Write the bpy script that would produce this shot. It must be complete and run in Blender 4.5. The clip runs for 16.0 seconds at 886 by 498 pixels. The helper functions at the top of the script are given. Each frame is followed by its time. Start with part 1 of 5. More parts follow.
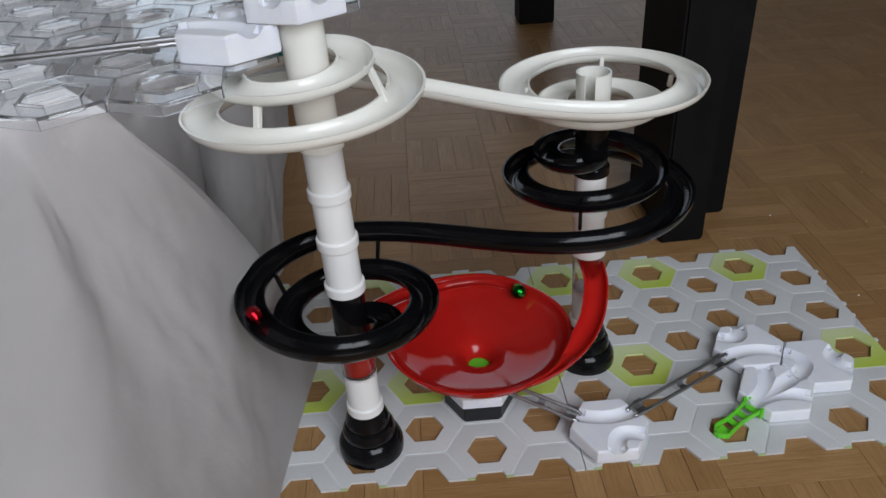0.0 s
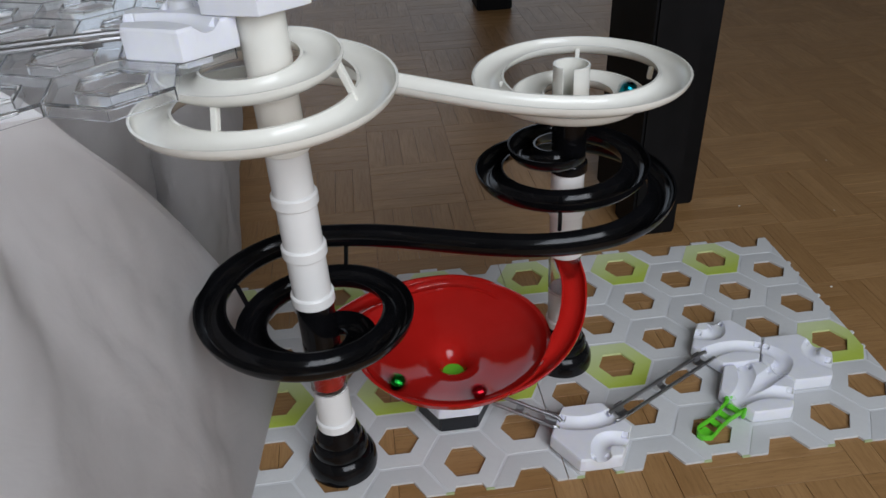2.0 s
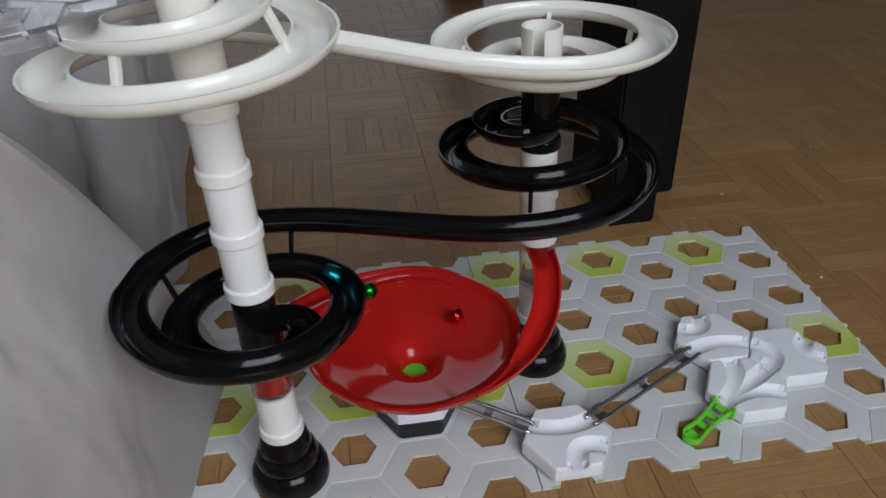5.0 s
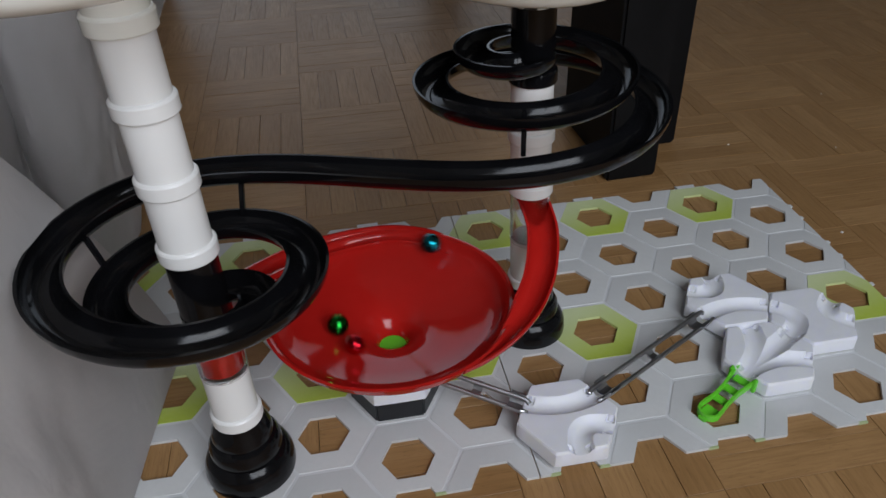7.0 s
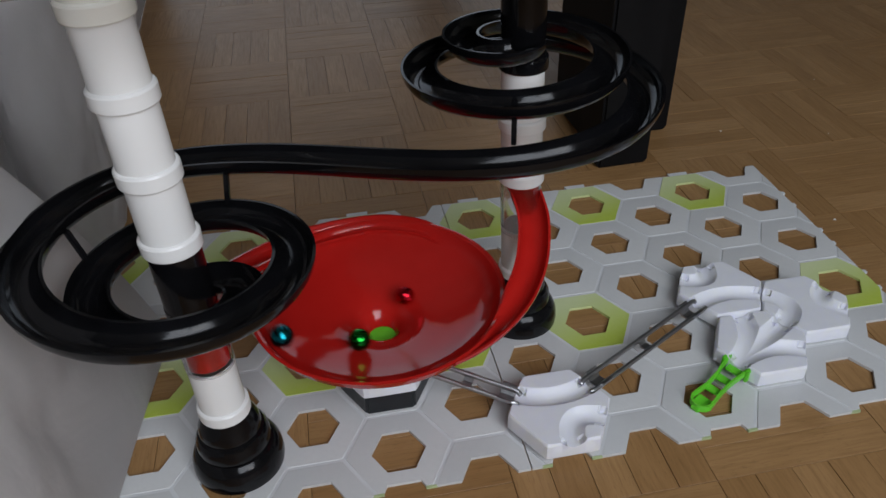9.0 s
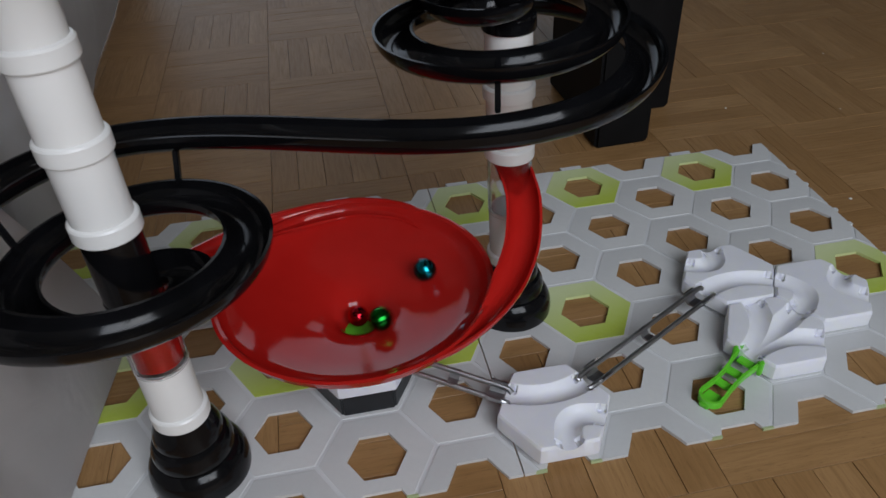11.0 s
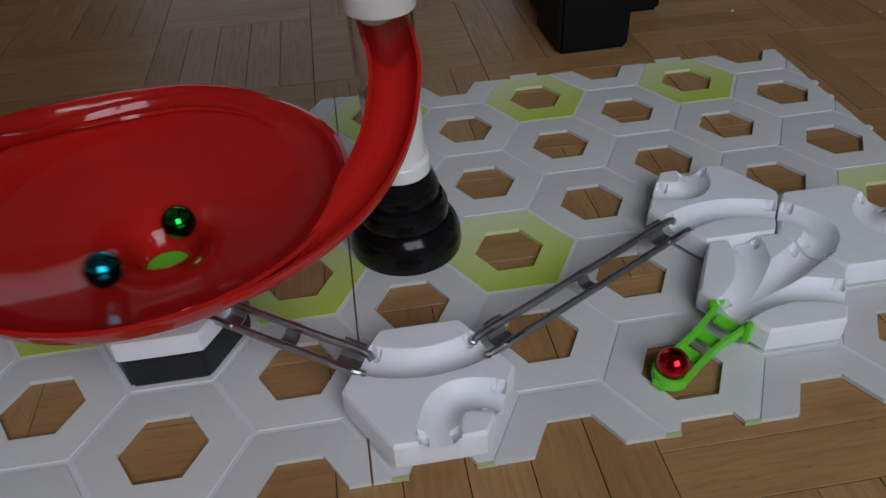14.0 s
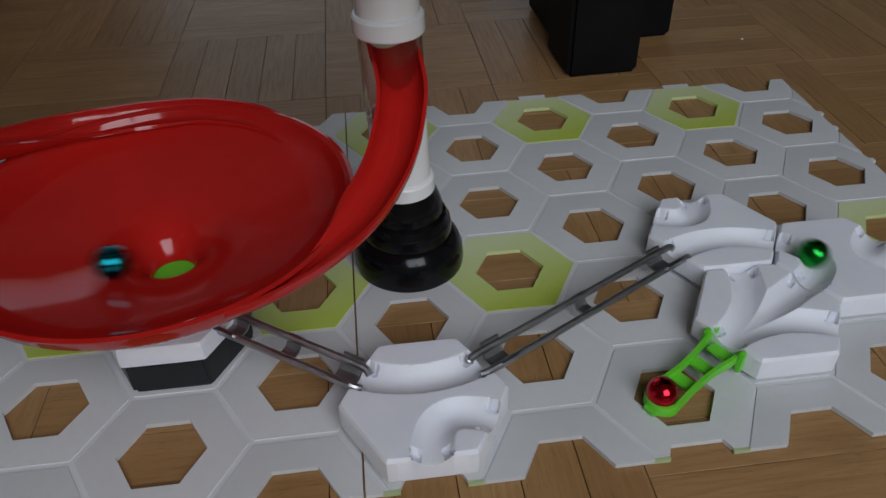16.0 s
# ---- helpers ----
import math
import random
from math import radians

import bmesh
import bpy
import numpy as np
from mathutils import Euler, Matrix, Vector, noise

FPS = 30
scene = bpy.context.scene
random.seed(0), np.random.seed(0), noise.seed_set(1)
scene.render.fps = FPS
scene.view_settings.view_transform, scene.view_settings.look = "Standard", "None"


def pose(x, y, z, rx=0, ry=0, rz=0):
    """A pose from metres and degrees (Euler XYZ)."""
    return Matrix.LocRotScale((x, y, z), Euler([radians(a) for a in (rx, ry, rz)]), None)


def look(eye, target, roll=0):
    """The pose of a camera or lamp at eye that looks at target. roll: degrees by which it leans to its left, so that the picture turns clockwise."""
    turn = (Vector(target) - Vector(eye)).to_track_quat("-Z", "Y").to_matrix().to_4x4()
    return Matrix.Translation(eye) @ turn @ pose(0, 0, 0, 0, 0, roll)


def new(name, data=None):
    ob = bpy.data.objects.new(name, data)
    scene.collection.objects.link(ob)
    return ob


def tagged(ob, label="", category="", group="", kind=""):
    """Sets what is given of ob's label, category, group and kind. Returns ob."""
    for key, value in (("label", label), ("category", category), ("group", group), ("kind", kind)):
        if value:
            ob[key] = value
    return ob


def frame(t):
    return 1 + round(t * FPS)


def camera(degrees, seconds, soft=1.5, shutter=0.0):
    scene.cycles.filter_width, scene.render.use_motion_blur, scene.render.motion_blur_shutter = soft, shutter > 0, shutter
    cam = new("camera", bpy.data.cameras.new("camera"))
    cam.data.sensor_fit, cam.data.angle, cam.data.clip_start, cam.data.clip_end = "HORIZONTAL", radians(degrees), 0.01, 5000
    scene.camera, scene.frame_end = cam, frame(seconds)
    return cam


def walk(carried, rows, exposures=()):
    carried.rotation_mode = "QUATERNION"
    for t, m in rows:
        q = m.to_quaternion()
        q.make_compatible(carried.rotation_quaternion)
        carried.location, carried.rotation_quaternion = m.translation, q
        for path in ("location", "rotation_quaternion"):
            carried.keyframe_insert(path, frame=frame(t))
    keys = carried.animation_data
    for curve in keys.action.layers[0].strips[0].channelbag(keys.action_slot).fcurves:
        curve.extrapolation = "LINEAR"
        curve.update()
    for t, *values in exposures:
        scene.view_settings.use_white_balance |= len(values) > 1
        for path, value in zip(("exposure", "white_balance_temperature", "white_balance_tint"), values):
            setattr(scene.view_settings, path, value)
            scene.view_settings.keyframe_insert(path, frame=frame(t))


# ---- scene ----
cam = camera(61.1, 16.0, soft=1.5, shutter=0.4)
PATH = [
    (0, (-0.173, -0.474, 0.431), (-0.123, 1.219, -0.632), -3.5),
    (0.5, (-0.181, -0.454, 0.424), (-0.085, 1.225, -0.658), -2.8),
    (1, (-0.182, -0.444, 0.422), (-0.06, 1.226, -0.672), -2.9),
    (1.5, (-0.185, -0.441, 0.422), (-0.031, 1.223, -0.677), -2.8),
    (2, (-0.183, -0.442, 0.426), (-0.017, 1.22, -0.673), -2.5),
    (2.5, (-0.183, -0.444, 0.427), (-0.009, 1.227, -0.659), -2.1),
    (3, (-0.181, -0.443, 0.427), (-0.006, 1.23, -0.653), -2.0),
    (3.5, (-0.183, -0.443, 0.427), (0.006, 1.229, -0.653), -1.7),
    (4, (-0.179, -0.442, 0.421), (0.015, 1.228, -0.663), -1.7),
    (4.5, (-0.173, -0.425, 0.401), (0.035, 1.244, -0.681), -1.7),
    (5, (-0.168, -0.404, 0.387), (0.06, 1.253, -0.708), -1.7),
    (5.2, (-0.162, -0.401, 0.38), (0.051, 1.26, -0.713), -2.4),
    (7.5, (-0.157, -0.349, 0.34), (0.104, 1.246, -0.838), -1.9),
    (8, (-0.156, -0.349, 0.339), (0.107, 1.242, -0.844), -2.0),
    (8.5, (-0.155, -0.348, 0.341), (0.109, 1.236, -0.851), -2.0),
    (9, (-0.155, -0.348, 0.341), (0.115, 1.234, -0.852), -1.8),
    (11.5, (-0.131, -0.309, 0.297), (0.133, 1.26, -0.915), -2.7),
    (12, (-0.119, -0.296, 0.278), (0.147, 1.267, -0.943), -2.5),
    (12.5, (-0.102, -0.281, 0.255), (0.157, 1.269, -0.981), -2.5),
    (13, (-0.082, -0.264, 0.234), (0.165, 1.275, -1.019), -2.7),
    (13.5, (-0.066, -0.251, 0.22), (0.154, 1.283, -1.044), -3.1),
    (14, (-0.06, -0.248, 0.212), (0.133, 1.292, -1.05), -3.0),
    (14.5, (-0.059, -0.248, 0.209), (0.122, 1.298, -1.047), -2.4),
    (15, (-0.058, -0.249, 0.21), (0.107, 1.301, -1.042), -2.2),
    (15.5, (-0.058, -0.25, 0.215), (0.106, 1.305, -1.031), -1.9),
    (16, (-0.057, -0.251, 0.218), (0.115, 1.31, -1.02), -1.5),
]
EXPOSURES = [(0.0, 0.0), (4.0, 0.0), (5.0, -0.05), (9.0, -0.12), (11.5, -0.2), (12.5, -0.25), (14.0, -0.4), (16.0, -0.42)]
WATTS, WATTS_SIDE = 15.5, 9.5
walk(cam, [(t, look(eye, target, roll)) for t, eye, target, roll in PATH], EXPOSURES)

# ---------------------------------------------------------------- world and light
world = bpy.data.worlds.new("world")
scene.world = world
world.use_nodes = True
wn = world.node_tree.nodes
sky = wn.new("ShaderNodeTexSky")
sky.sky_type, sky.sun_disc = "NISHITA", False
sky.sun_elevation, sky.sun_rotation = radians(35), radians(150)
world.node_tree.links.new(sky.outputs[0], wn["Background"].inputs[0])
wn["Background"].inputs[1].default_value = 0.10


def window_light(name, place, target, sx, sy, watts, color):
    data = bpy.data.lights.new(name, "AREA")
    data.shape, data.size, data.size_y, data.energy, data.color = "RECTANGLE", sx, sy, watts, color
    ob = new(name, data)
    ob.matrix_world = look(place, target)
    return ob


window_light("window_daylight", (0.20, -1.10, 0.92), (-0.05, 0.0, 0.1), 0.85, 0.85, WATTS, (0.85, 0.91, 1.0))
window_light("window_daylight_north", (-0.10, 4.10, 1.40), (-0.1, 0.2, 0.1), 3.4, 1.8, WATTS_SIDE, (1.0, 0.97, 0.92))

# ---------------------------------------------------------------- materials


def nodes_of(name):
    m = bpy.data.materials.new(name)
    m.use_nodes = True
    nt = m.node_tree
    return m, nt, nt.nodes["Principled BSDF"]


def link(nt, a, b):
    nt.links.new(a, b)


def mixed(nt, fac, a, b):
    n = nt.nodes.new("ShaderNodeMix")
    n.data_type = "RGBA"
    for sock, v in ((n.inputs[0], fac), (n.inputs[6], a), (n.inputs[7], b)):
        if isinstance(v, bpy.types.NodeSocket):
            link(nt, v, sock)
        else:
            sock.default_value = v if isinstance(v, float) else (*v, 1.0)
    return n.outputs[2]


def noisy(nt, scale, detail=4.0, coords="Object", stretch=None):
    tc = nt.nodes.new("ShaderNodeTexCoord")
    n = nt.nodes.new("ShaderNodeTexNoise")
    n.inputs["Scale"].default_value, n.inputs["Detail"].default_value = scale, detail
    src = tc.outputs[coords]
    if stretch:
        mp = nt.nodes.new("ShaderNodeMapping")
        mp.inputs["Scale"].default_value = stretch
        link(nt, src, mp.inputs[0])
        src = mp.outputs[0]
    link(nt, src, n.inputs["Vector"])
    return n.outputs[0]


def ranged(nt, v, a, b, c, d):
    n = nt.nodes.new("ShaderNodeMapRange")
    for k, x in enumerate((a, b, c, d)):
        n.inputs[k + 1].default_value = x
    link(nt, v, n.inputs[0])
    return n.outputs[0]


def bumped(nt, bsdf, h, strength, distance):
    b = nt.nodes.new("ShaderNodeBump")
    b.inputs["Strength"].default_value, b.inputs["Distance"].default_value = strength, distance
    link(nt, h, b.inputs["Height"])
    link(nt, b.outputs[0], bsdf.inputs["Normal"])


def plastic(name, a, b, rough=0.25, sub=0.0, bump=0.15, scale=60.0, coat=0.0, spec=0.5):
    """Moulded plastic: faint clouding, scuffs in the gloss, slight waviness."""
    m, nt, p = nodes_of(name)
    link(nt, mixed(nt, ranged(nt, noisy(nt, scale), 0.3, 0.7, 0.0, 1.0), a, b), p.inputs["Base Color"])
    link(nt, ranged(nt, noisy(nt, 230.0, 6.0), 0.35, 0.75, rough * 0.92, rough * 1.14), p.inputs["Roughness"])
    bumped(nt, p, noisy(nt, 90.0, 2.0), bump, 0.0006)
    if sub:
        p.inputs["Subsurface Weight"].default_value = sub
        p.inputs["Subsurface Scale"].default_value = 1.0
        p.inputs["Subsurface Radius"].default_value = (0.004, 0.004, 0.003)
    p.inputs["Coat Weight"].default_value = coat
    p.inputs["Specular IOR Level"].default_value = spec
    return m


MAT = {
    "cream": plastic("cream_plastic", (0.83, 0.815, 0.745), (0.85, 0.835, 0.77), 0.12, bump=0.01, scale=25.0),
    "white": plastic("white_tube_plastic", (0.82, 0.815, 0.80), (0.84, 0.835, 0.82), 0.24, bump=0.01, scale=25.0),
    "black": plastic("black_plastic", (0.0035, 0.0035, 0.004), (0.006, 0.006, 0.007), 0.13, bump=0.04, spec=0.24),
    "red": plastic("red_plastic", (0.44, 0.012, 0.009), (0.47, 0.014, 0.011), 0.07, bump=0.02, spec=0.36),
    "tile": plastic("white_tile_plastic", (0.78, 0.79, 0.84), (0.82, 0.83, 0.88), 0.45, sub=0.4, bump=0.05),
    "green": plastic("green_plastic", (0.13, 0.58, 0.03), (0.16, 0.66, 0.04), 0.35),
    "dark": plastic("dark_grey_plastic", (0.010, 0.011, 0.013), (0.016, 0.017, 0.019), 0.4, spec=0.35),
}


def steel():
    m, nt, p = nodes_of("brushed_steel")
    link(nt, mixed(nt, noisy(nt, 300.0), (0.38, 0.38, 0.39), (0.50, 0.50, 0.51)), p.inputs["Base Color"])
    p.inputs["Metallic"].default_value = 1.0
    link(nt, ranged(nt, noisy(nt, 500.0), 0.3, 0.7, 0.30, 0.46), p.inputs["Roughness"])
    return m


def marble_metal(name, color):
    m, nt, p = nodes_of(name)
    link(nt, mixed(nt, ranged(nt, noisy(nt, 260.0), 0.35, 0.7, 0.0, 1.0), color, tuple(c * 0.75 for c in color)), p.inputs["Base Color"])
    p.inputs["Metallic"].default_value = 1.0
    link(nt, ranged(nt, noisy(nt, 900.0), 0.3, 0.7, 0.10, 0.2), p.inputs["Roughness"])
    return m


def clear_plastic(name, color, rough=0.06, clear=1.0):
    m, nt, p = nodes_of(name)
    p.inputs["Base Color"].default_value = (*color, 1)
    p.inputs["Transmission Weight"].default_value = clear
    p.inputs["IOR"].default_value = 1.34
    link(nt, ranged(nt, noisy(nt, 120.0), 0.35, 0.7, rough * 0.5, rough * 2.0), p.inputs["Roughness"])
    return m


def card(name, pale, deep, edge):
    """Printed board: a soft print gradient across each field, fine grain."""
    m, nt, p = nodes_of(name)
    tc = nt.nodes.new("ShaderNodeTexCoord")
    sep = nt.nodes.new("ShaderNodeSeparateXYZ")
    link(nt, tc.outputs["Object"], sep.inputs[0])
    add = nt.nodes.new("ShaderNodeMath")
    add.operation = "MULTIPLY_ADD"
    add.inputs[1].default_value = 0.35
    link(nt, sep.outputs[0], add.inputs[0])
    neg = nt.nodes.new("ShaderNodeMath")
    neg.operation = "MULTIPLY"
    neg.inputs[1].default_value = -1.0
    link(nt, sep.outputs[1], neg.inputs[0])
    link(nt, neg.outputs[0], add.inputs[2])
    g = ranged(nt, add.outputs[0], -0.024, 0.022, 0.0, 1.0)
    c = mixed(nt, g, pale, deep)
    c = mixed(nt, ranged(nt, noisy(nt, 400.0, 5.0), 0.4, 0.7, 0.0, 0.10), c, edge)
    c = mixed(nt, ranged(nt, noisy(nt, 45.0, 3.0), 0.5, 0.8, 0.0, 0.12), c, edge)
    link(nt, c, p.inputs["Base Color"])
    link(nt, ranged(nt, noisy(nt, 150.0), 0.3, 0.7, 0.42, 0.6), p.inputs["Roughness"])
    bumped(nt, p, noisy(nt, 700.0, 3.0), 0.2, 0.0002)
    return m


def parquet():
    m, nt, p = nodes_of("oak_parquet")
    geo, info = nt.nodes.new("ShaderNodeNewGeometry"), nt.nodes.new("ShaderNodeObjectInfo")
    add = nt.nodes.new("ShaderNodeMath")
    add.operation = "ADD"
    link(nt, geo.outputs["Random Per Island"], add.inputs[0])
    link(nt, info.outputs["Random"], add.inputs[1])
    fr = nt.nodes.new("ShaderNodeMath")
    fr.operation = "FRACT"
    link(nt, add.outputs[0], fr.inputs[0])
    rnd = fr.outputs[0]
    uv = nt.nodes.new("ShaderNodeUVMap")
    off = nt.nodes.new("ShaderNodeVectorMath")
    off.operation = "ADD"
    comb = nt.nodes.new("ShaderNodeCombineXYZ")
    sc = nt.nodes.new("ShaderNodeMath")
    sc.operation = "MULTIPLY"
    sc.inputs[1].default_value = 37.0
    link(nt, rnd, sc.inputs[0])
    link(nt, sc.outputs[0], comb.inputs[0])
    link(nt, sc.outputs[0], comb.inputs[1])
    link(nt, uv.outputs[0], off.inputs[0])
    link(nt, comb.outputs[0], off.inputs[1])

    def grain(stretch, scale, detail):
        mp = nt.nodes.new("ShaderNodeMapping")
        mp.inputs["Scale"].default_value = stretch
        link(nt, off.outputs[0], mp.inputs[0])
        n = nt.nodes.new("ShaderNodeTexNoise")
        n.inputs["Scale"].default_value, n.inputs["Detail"].default_value = scale, detail
        n.inputs["Distortion"].default_value = 0.6
        link(nt, mp.outputs[0], n.inputs["Vector"])
        return n.outputs[0]

    fine, broad, pores = grain((1, 14, 1), 34.0, 6.0), grain((1, 5, 1), 12.0, 3.0), grain((1, 9, 1), 160.0, 2.0)
    c = mixed(nt, ranged(nt, rnd, 0.0, 1.0, 0.0, 1.0), WOOD_A, WOOD_B)
    c = mixed(nt, ranged(nt, broad, 0.35, 0.7, 0.0, 0.55), c, WOOD_C)
    c = mixed(nt, ranged(nt, fine, 0.42, 0.70, 0.0, 0.38), c, WOOD_D)
    c = mixed(nt, ranged(nt, pores, 0.58, 0.72, 0.0, 0.28), c, (0.07, 0.035, 0.015))
    link(nt, c, p.inputs["Base Color"])
    link(nt, ranged(nt, fine, 0.3, 0.7, 0.32, 0.48), p.inputs["Roughness"])
    p.inputs["Specular IOR Level"].default_value = 0.30
    bumped(nt, p, pores, 0.15, 0.0004)
    return m


def cloth_mat():
    m, nt, p = nodes_of("cotton_sheet")
    c = mixed(nt, ranged(nt, noisy(nt, 9.0, 5.0), 0.35, 0.7, 0.0, 1.0), (0.64, 0.61, 0.60), (0.71, 0.685, 0.675))
    link(nt, c, p.inputs["Base Color"])
    p.inputs["Roughness"].default_value = 0.9
    p.inputs["Sheen Weight"].default_value = 0.2
    tc = nt.nodes.new("ShaderNodeTexCoord")
    w = nt.nodes.new("ShaderNodeTexNoise")
    w.inputs["Scale"].default_value, w.inputs["Detail"].default_value, w.inputs["Distortion"].default_value = 20.0, 4.0, 0.5
    link(nt, tc.outputs["Object"], w.inputs["Vector"])
    bumped(nt, p, w.outputs[0], 0.20, 0.008)
    return m


def plain(name, a, b, rough, scale=8.0, bump=0.1, spec=0.5):
    m, nt, p = nodes_of(name)
    link(nt, mixed(nt, ranged(nt, noisy(nt, scale, 6.0), 0.35, 0.7, 0.0, 1.0), a, b), p.inputs["Base Color"])
    p.inputs["Roughness"].default_value = rough
    p.inputs["Specular IOR Level"].default_value = spec
    bumped(nt, p, noisy(nt, scale * 25, 4.0), bump, 0.001)
    return m


WOOD_A, WOOD_B, WOOD_C, WOOD_D = (0.325, 0.178, 0.070), (0.415, 0.240, 0.104), (0.265, 0.140, 0.052), (0.190, 0.096, 0.034)
MAT["steel"] = steel()
MAT["clear"] = clear_plastic("clear_plastic", (0.95, 0.965, 0.98), 0.035, 0.97)
MAT["clear_tube"] = clear_plastic("clear_tube_plastic", (0.96, 0.95, 0.95), 0.04)
MAT["card"] = card("grey_board", (0.57, 0.575, 0.575), (0.68, 0.685, 0.68), (0.48, 0.485, 0.49))
MAT["card_green"] = card("green_board", (0.64, 0.71, 0.40), (0.45, 0.56, 0.07), (0.56, 0.62, 0.28))
MAT["card_edge"] = plain("pale_green_print", (0.42, 0.50, 0.26), (0.48, 0.55, 0.33), 0.5, 60.0)
MAT["card_line"] = plain("board_border", (0.70, 0.71, 0.72), (0.64, 0.65, 0.66), 0.5, 60.0)
MAT["parquet"] = parquet()
MAT["cloth"] = cloth_mat()
MAT["lacquer"] = plain("black_brown_lacquer", (0.004, 0.0038, 0.004), (0.007, 0.0065, 0.007), 0.6, 30.0, spec=0.12)
MAT["wall"] = plain("wall_paint", (0.58, 0.57, 0.54), (0.63, 0.62, 0.59), 0.9)
MAT["ceiling"] = plain("ceiling_paint", (0.78, 0.77, 0.75), (0.82, 0.81, 0.79), 0.9)
MAT["frame"] = plain("window_frame_paint", (0.78, 0.78, 0.76), (0.82, 0.82, 0.80), 0.4)
MAT["dust"] = plain("pale_crumb", (0.7, 0.68, 0.64), (0.8, 0.78, 0.74), 0.9)
MAT["subfloor"] = plain("dark_joint", (0.06, 0.034, 0.016), (0.08, 0.045, 0.022), 0.9)
MARBLE = {
    "red": marble_metal("red_metal", (0.62, 0.015, 0.03)),
    "green": marble_metal("green_metal", (0.012, 0.30, 0.035)),
    "teal": marble_metal("teal_metal", (0.01, 0.27, 0.33)),
}

# ---------------------------------------------------------------- mesh helpers


def part(name, bm, material, parent=None, label="", smooth=True, m=None):
    """Links a bmesh as one mesh object, under its thing where one is given."""
    me = bpy.data.meshes.new(name)
    bmesh.ops.recalc_face_normals(bm, faces=bm.faces)
    bm.to_mesh(me)
    bm.free()
    me.materials.append(material)
    if smooth:
        me.shade_smooth()
        me.set_sharp_from_angle(angle=radians(24))
    ob = new(name, me)
    if m is not None:
        ob.matrix_basis = m
    if parent is not None:
        ob.parent = parent
    if label:
        tagged(ob, label)
    return ob


def thing(name, label, category, group="", kind="", m=None):
    ob = new(name)
    ob.empty_display_size = 0.01
    if m is not None:
        ob.matrix_basis = m
    return tagged(ob, label, category, group, kind)


def box(bm, x0, x1, y0, y1, z0, z1, m=None, bevel=0.0):
    g = bmesh.ops.create_cube(bm, size=1.0)
    vs = g["verts"]
    bmesh.ops.transform(bm, verts=vs, matrix=Matrix.Translation(((x0 + x1) / 2, (y0 + y1) / 2, (z0 + z1) / 2)) @ Matrix.Diagonal((x1 - x0, y1 - y0, z1 - z0, 1)))
    if bevel:
        es = list({e for v in vs for e in v.link_edges})
        r = bmesh.ops.bevel(bm, geom=es, offset=bevel, segments=2, affect="EDGES")
        vs = list({v for f in r["faces"] for v in f.verts} | {v for v in vs if v.is_valid})
    if m is not None:
        bmesh.ops.transform(bm, verts=vs, matrix=m)
    return bm


def lathe(bm, profile, n=48, close=True, centre=None):
    """Turns (r, z) points about z; centre(z) shifts the axis."""
    rings = []
    for r, z in profile:
        cx, cy = centre(z) if centre else (0, 0)
        rings.append([bm.verts.new((cx + r * math.cos(2 * math.pi * k / n), cy + r * math.sin(2 * math.pi * k / n), z)) for k in range(n)])
    for a, b in zip(rings, rings[1:]):
        for k in range(n):
            bm.faces.new((a[k], a[(k + 1) % n], b[(k + 1) % n], b[k]))
    if close:
        for k in range(n):
            a, b = rings[-1], rings[0]
            bm.faces.new((a[k], a[(k + 1) % n], b[(k + 1) % n], b[k]))
    return bm


def sweep(bm, path, section, sections=None, caps=True):
    """Carries a closed (across, up) section along a path, kept upright. sections gives one per point."""
    pts = [Vector(p) for p in path]
    rings = []
    for k, p in enumerate(pts):
        d = (pts[min(k + 1, len(pts) - 1)] - pts[max(k - 1, 0)])
        d.normalize()
        side = d.cross(Vector((0, 0, 1)))
        if side.length < 1e-4:
            side = Vector((1, 0, 0))
        side.normalize()
        up = side.cross(d)
        sec = sections[k] if sections else section
        rings.append([bm.verts.new(p + side * a + up * b) for a, b in sec])
    n = len(rings[0])
    for a, b in zip(rings, rings[1:]):
        for k in range(n):
            bm.faces.new((a[k], a[(k + 1) % n], b[(k + 1) % n], b[k]))
    if caps:
        bm.faces.new(rings[0])
        bm.faces.new(list(reversed(rings[-1])))
    return bm


def tube(bm, path, r, n=10):
    return sweep(bm, path, [(r * math.cos(2 * math.pi * k / n), r * math.sin(2 * math.pi * k / n)) for k in range(n)])


def channel(w, d, t, n=12, lip=0.0):
    """A half-pipe section: outer width w, depth d below the lip, wall t."""
    outer = [(-w / 2 * math.cos(math.pi * k / n), -d * math.sin(math.pi * k / n)) for k in range(n + 1)]
    inner = [((w / 2 - t) * math.cos(math.pi * k / n), lip - (d - t) * math.sin(math.pi * k / n)) for k in range(n + 1)]
    return outer + inner


def cut_channel(w, d, t, lim, n=12):
    """A half-pipe whose inner side stops short at lim degrees from the bottom."""
    angles = [radians(-90 + (90 + lim) * k / n) for k in range(n + 1)]
    outer = [(w / 2 * math.sin(a), -d * math.cos(a)) for a in angles]
    inner = [((w / 2 - t) * math.sin(a), -(d - t) * math.cos(a)) for a in reversed(angles)]
    return outer + inner


def weld(bm):
    """Joins touching prisms into one solid, without the walls between them."""
    bmesh.ops.remove_doubles(bm, verts=bm.verts, dist=0.00001)
    bm.normal_update()
    inside = [f for f in bm.faces if abs(f.normal.z) < 0.1 and all(len(e.link_faces) > 2 for e in f.edges if abs(e.verts[0].co.z - e.verts[1].co.z) < 1e-7)]
    bmesh.ops.delete(bm, geom=inside, context="FACES")
    return bm


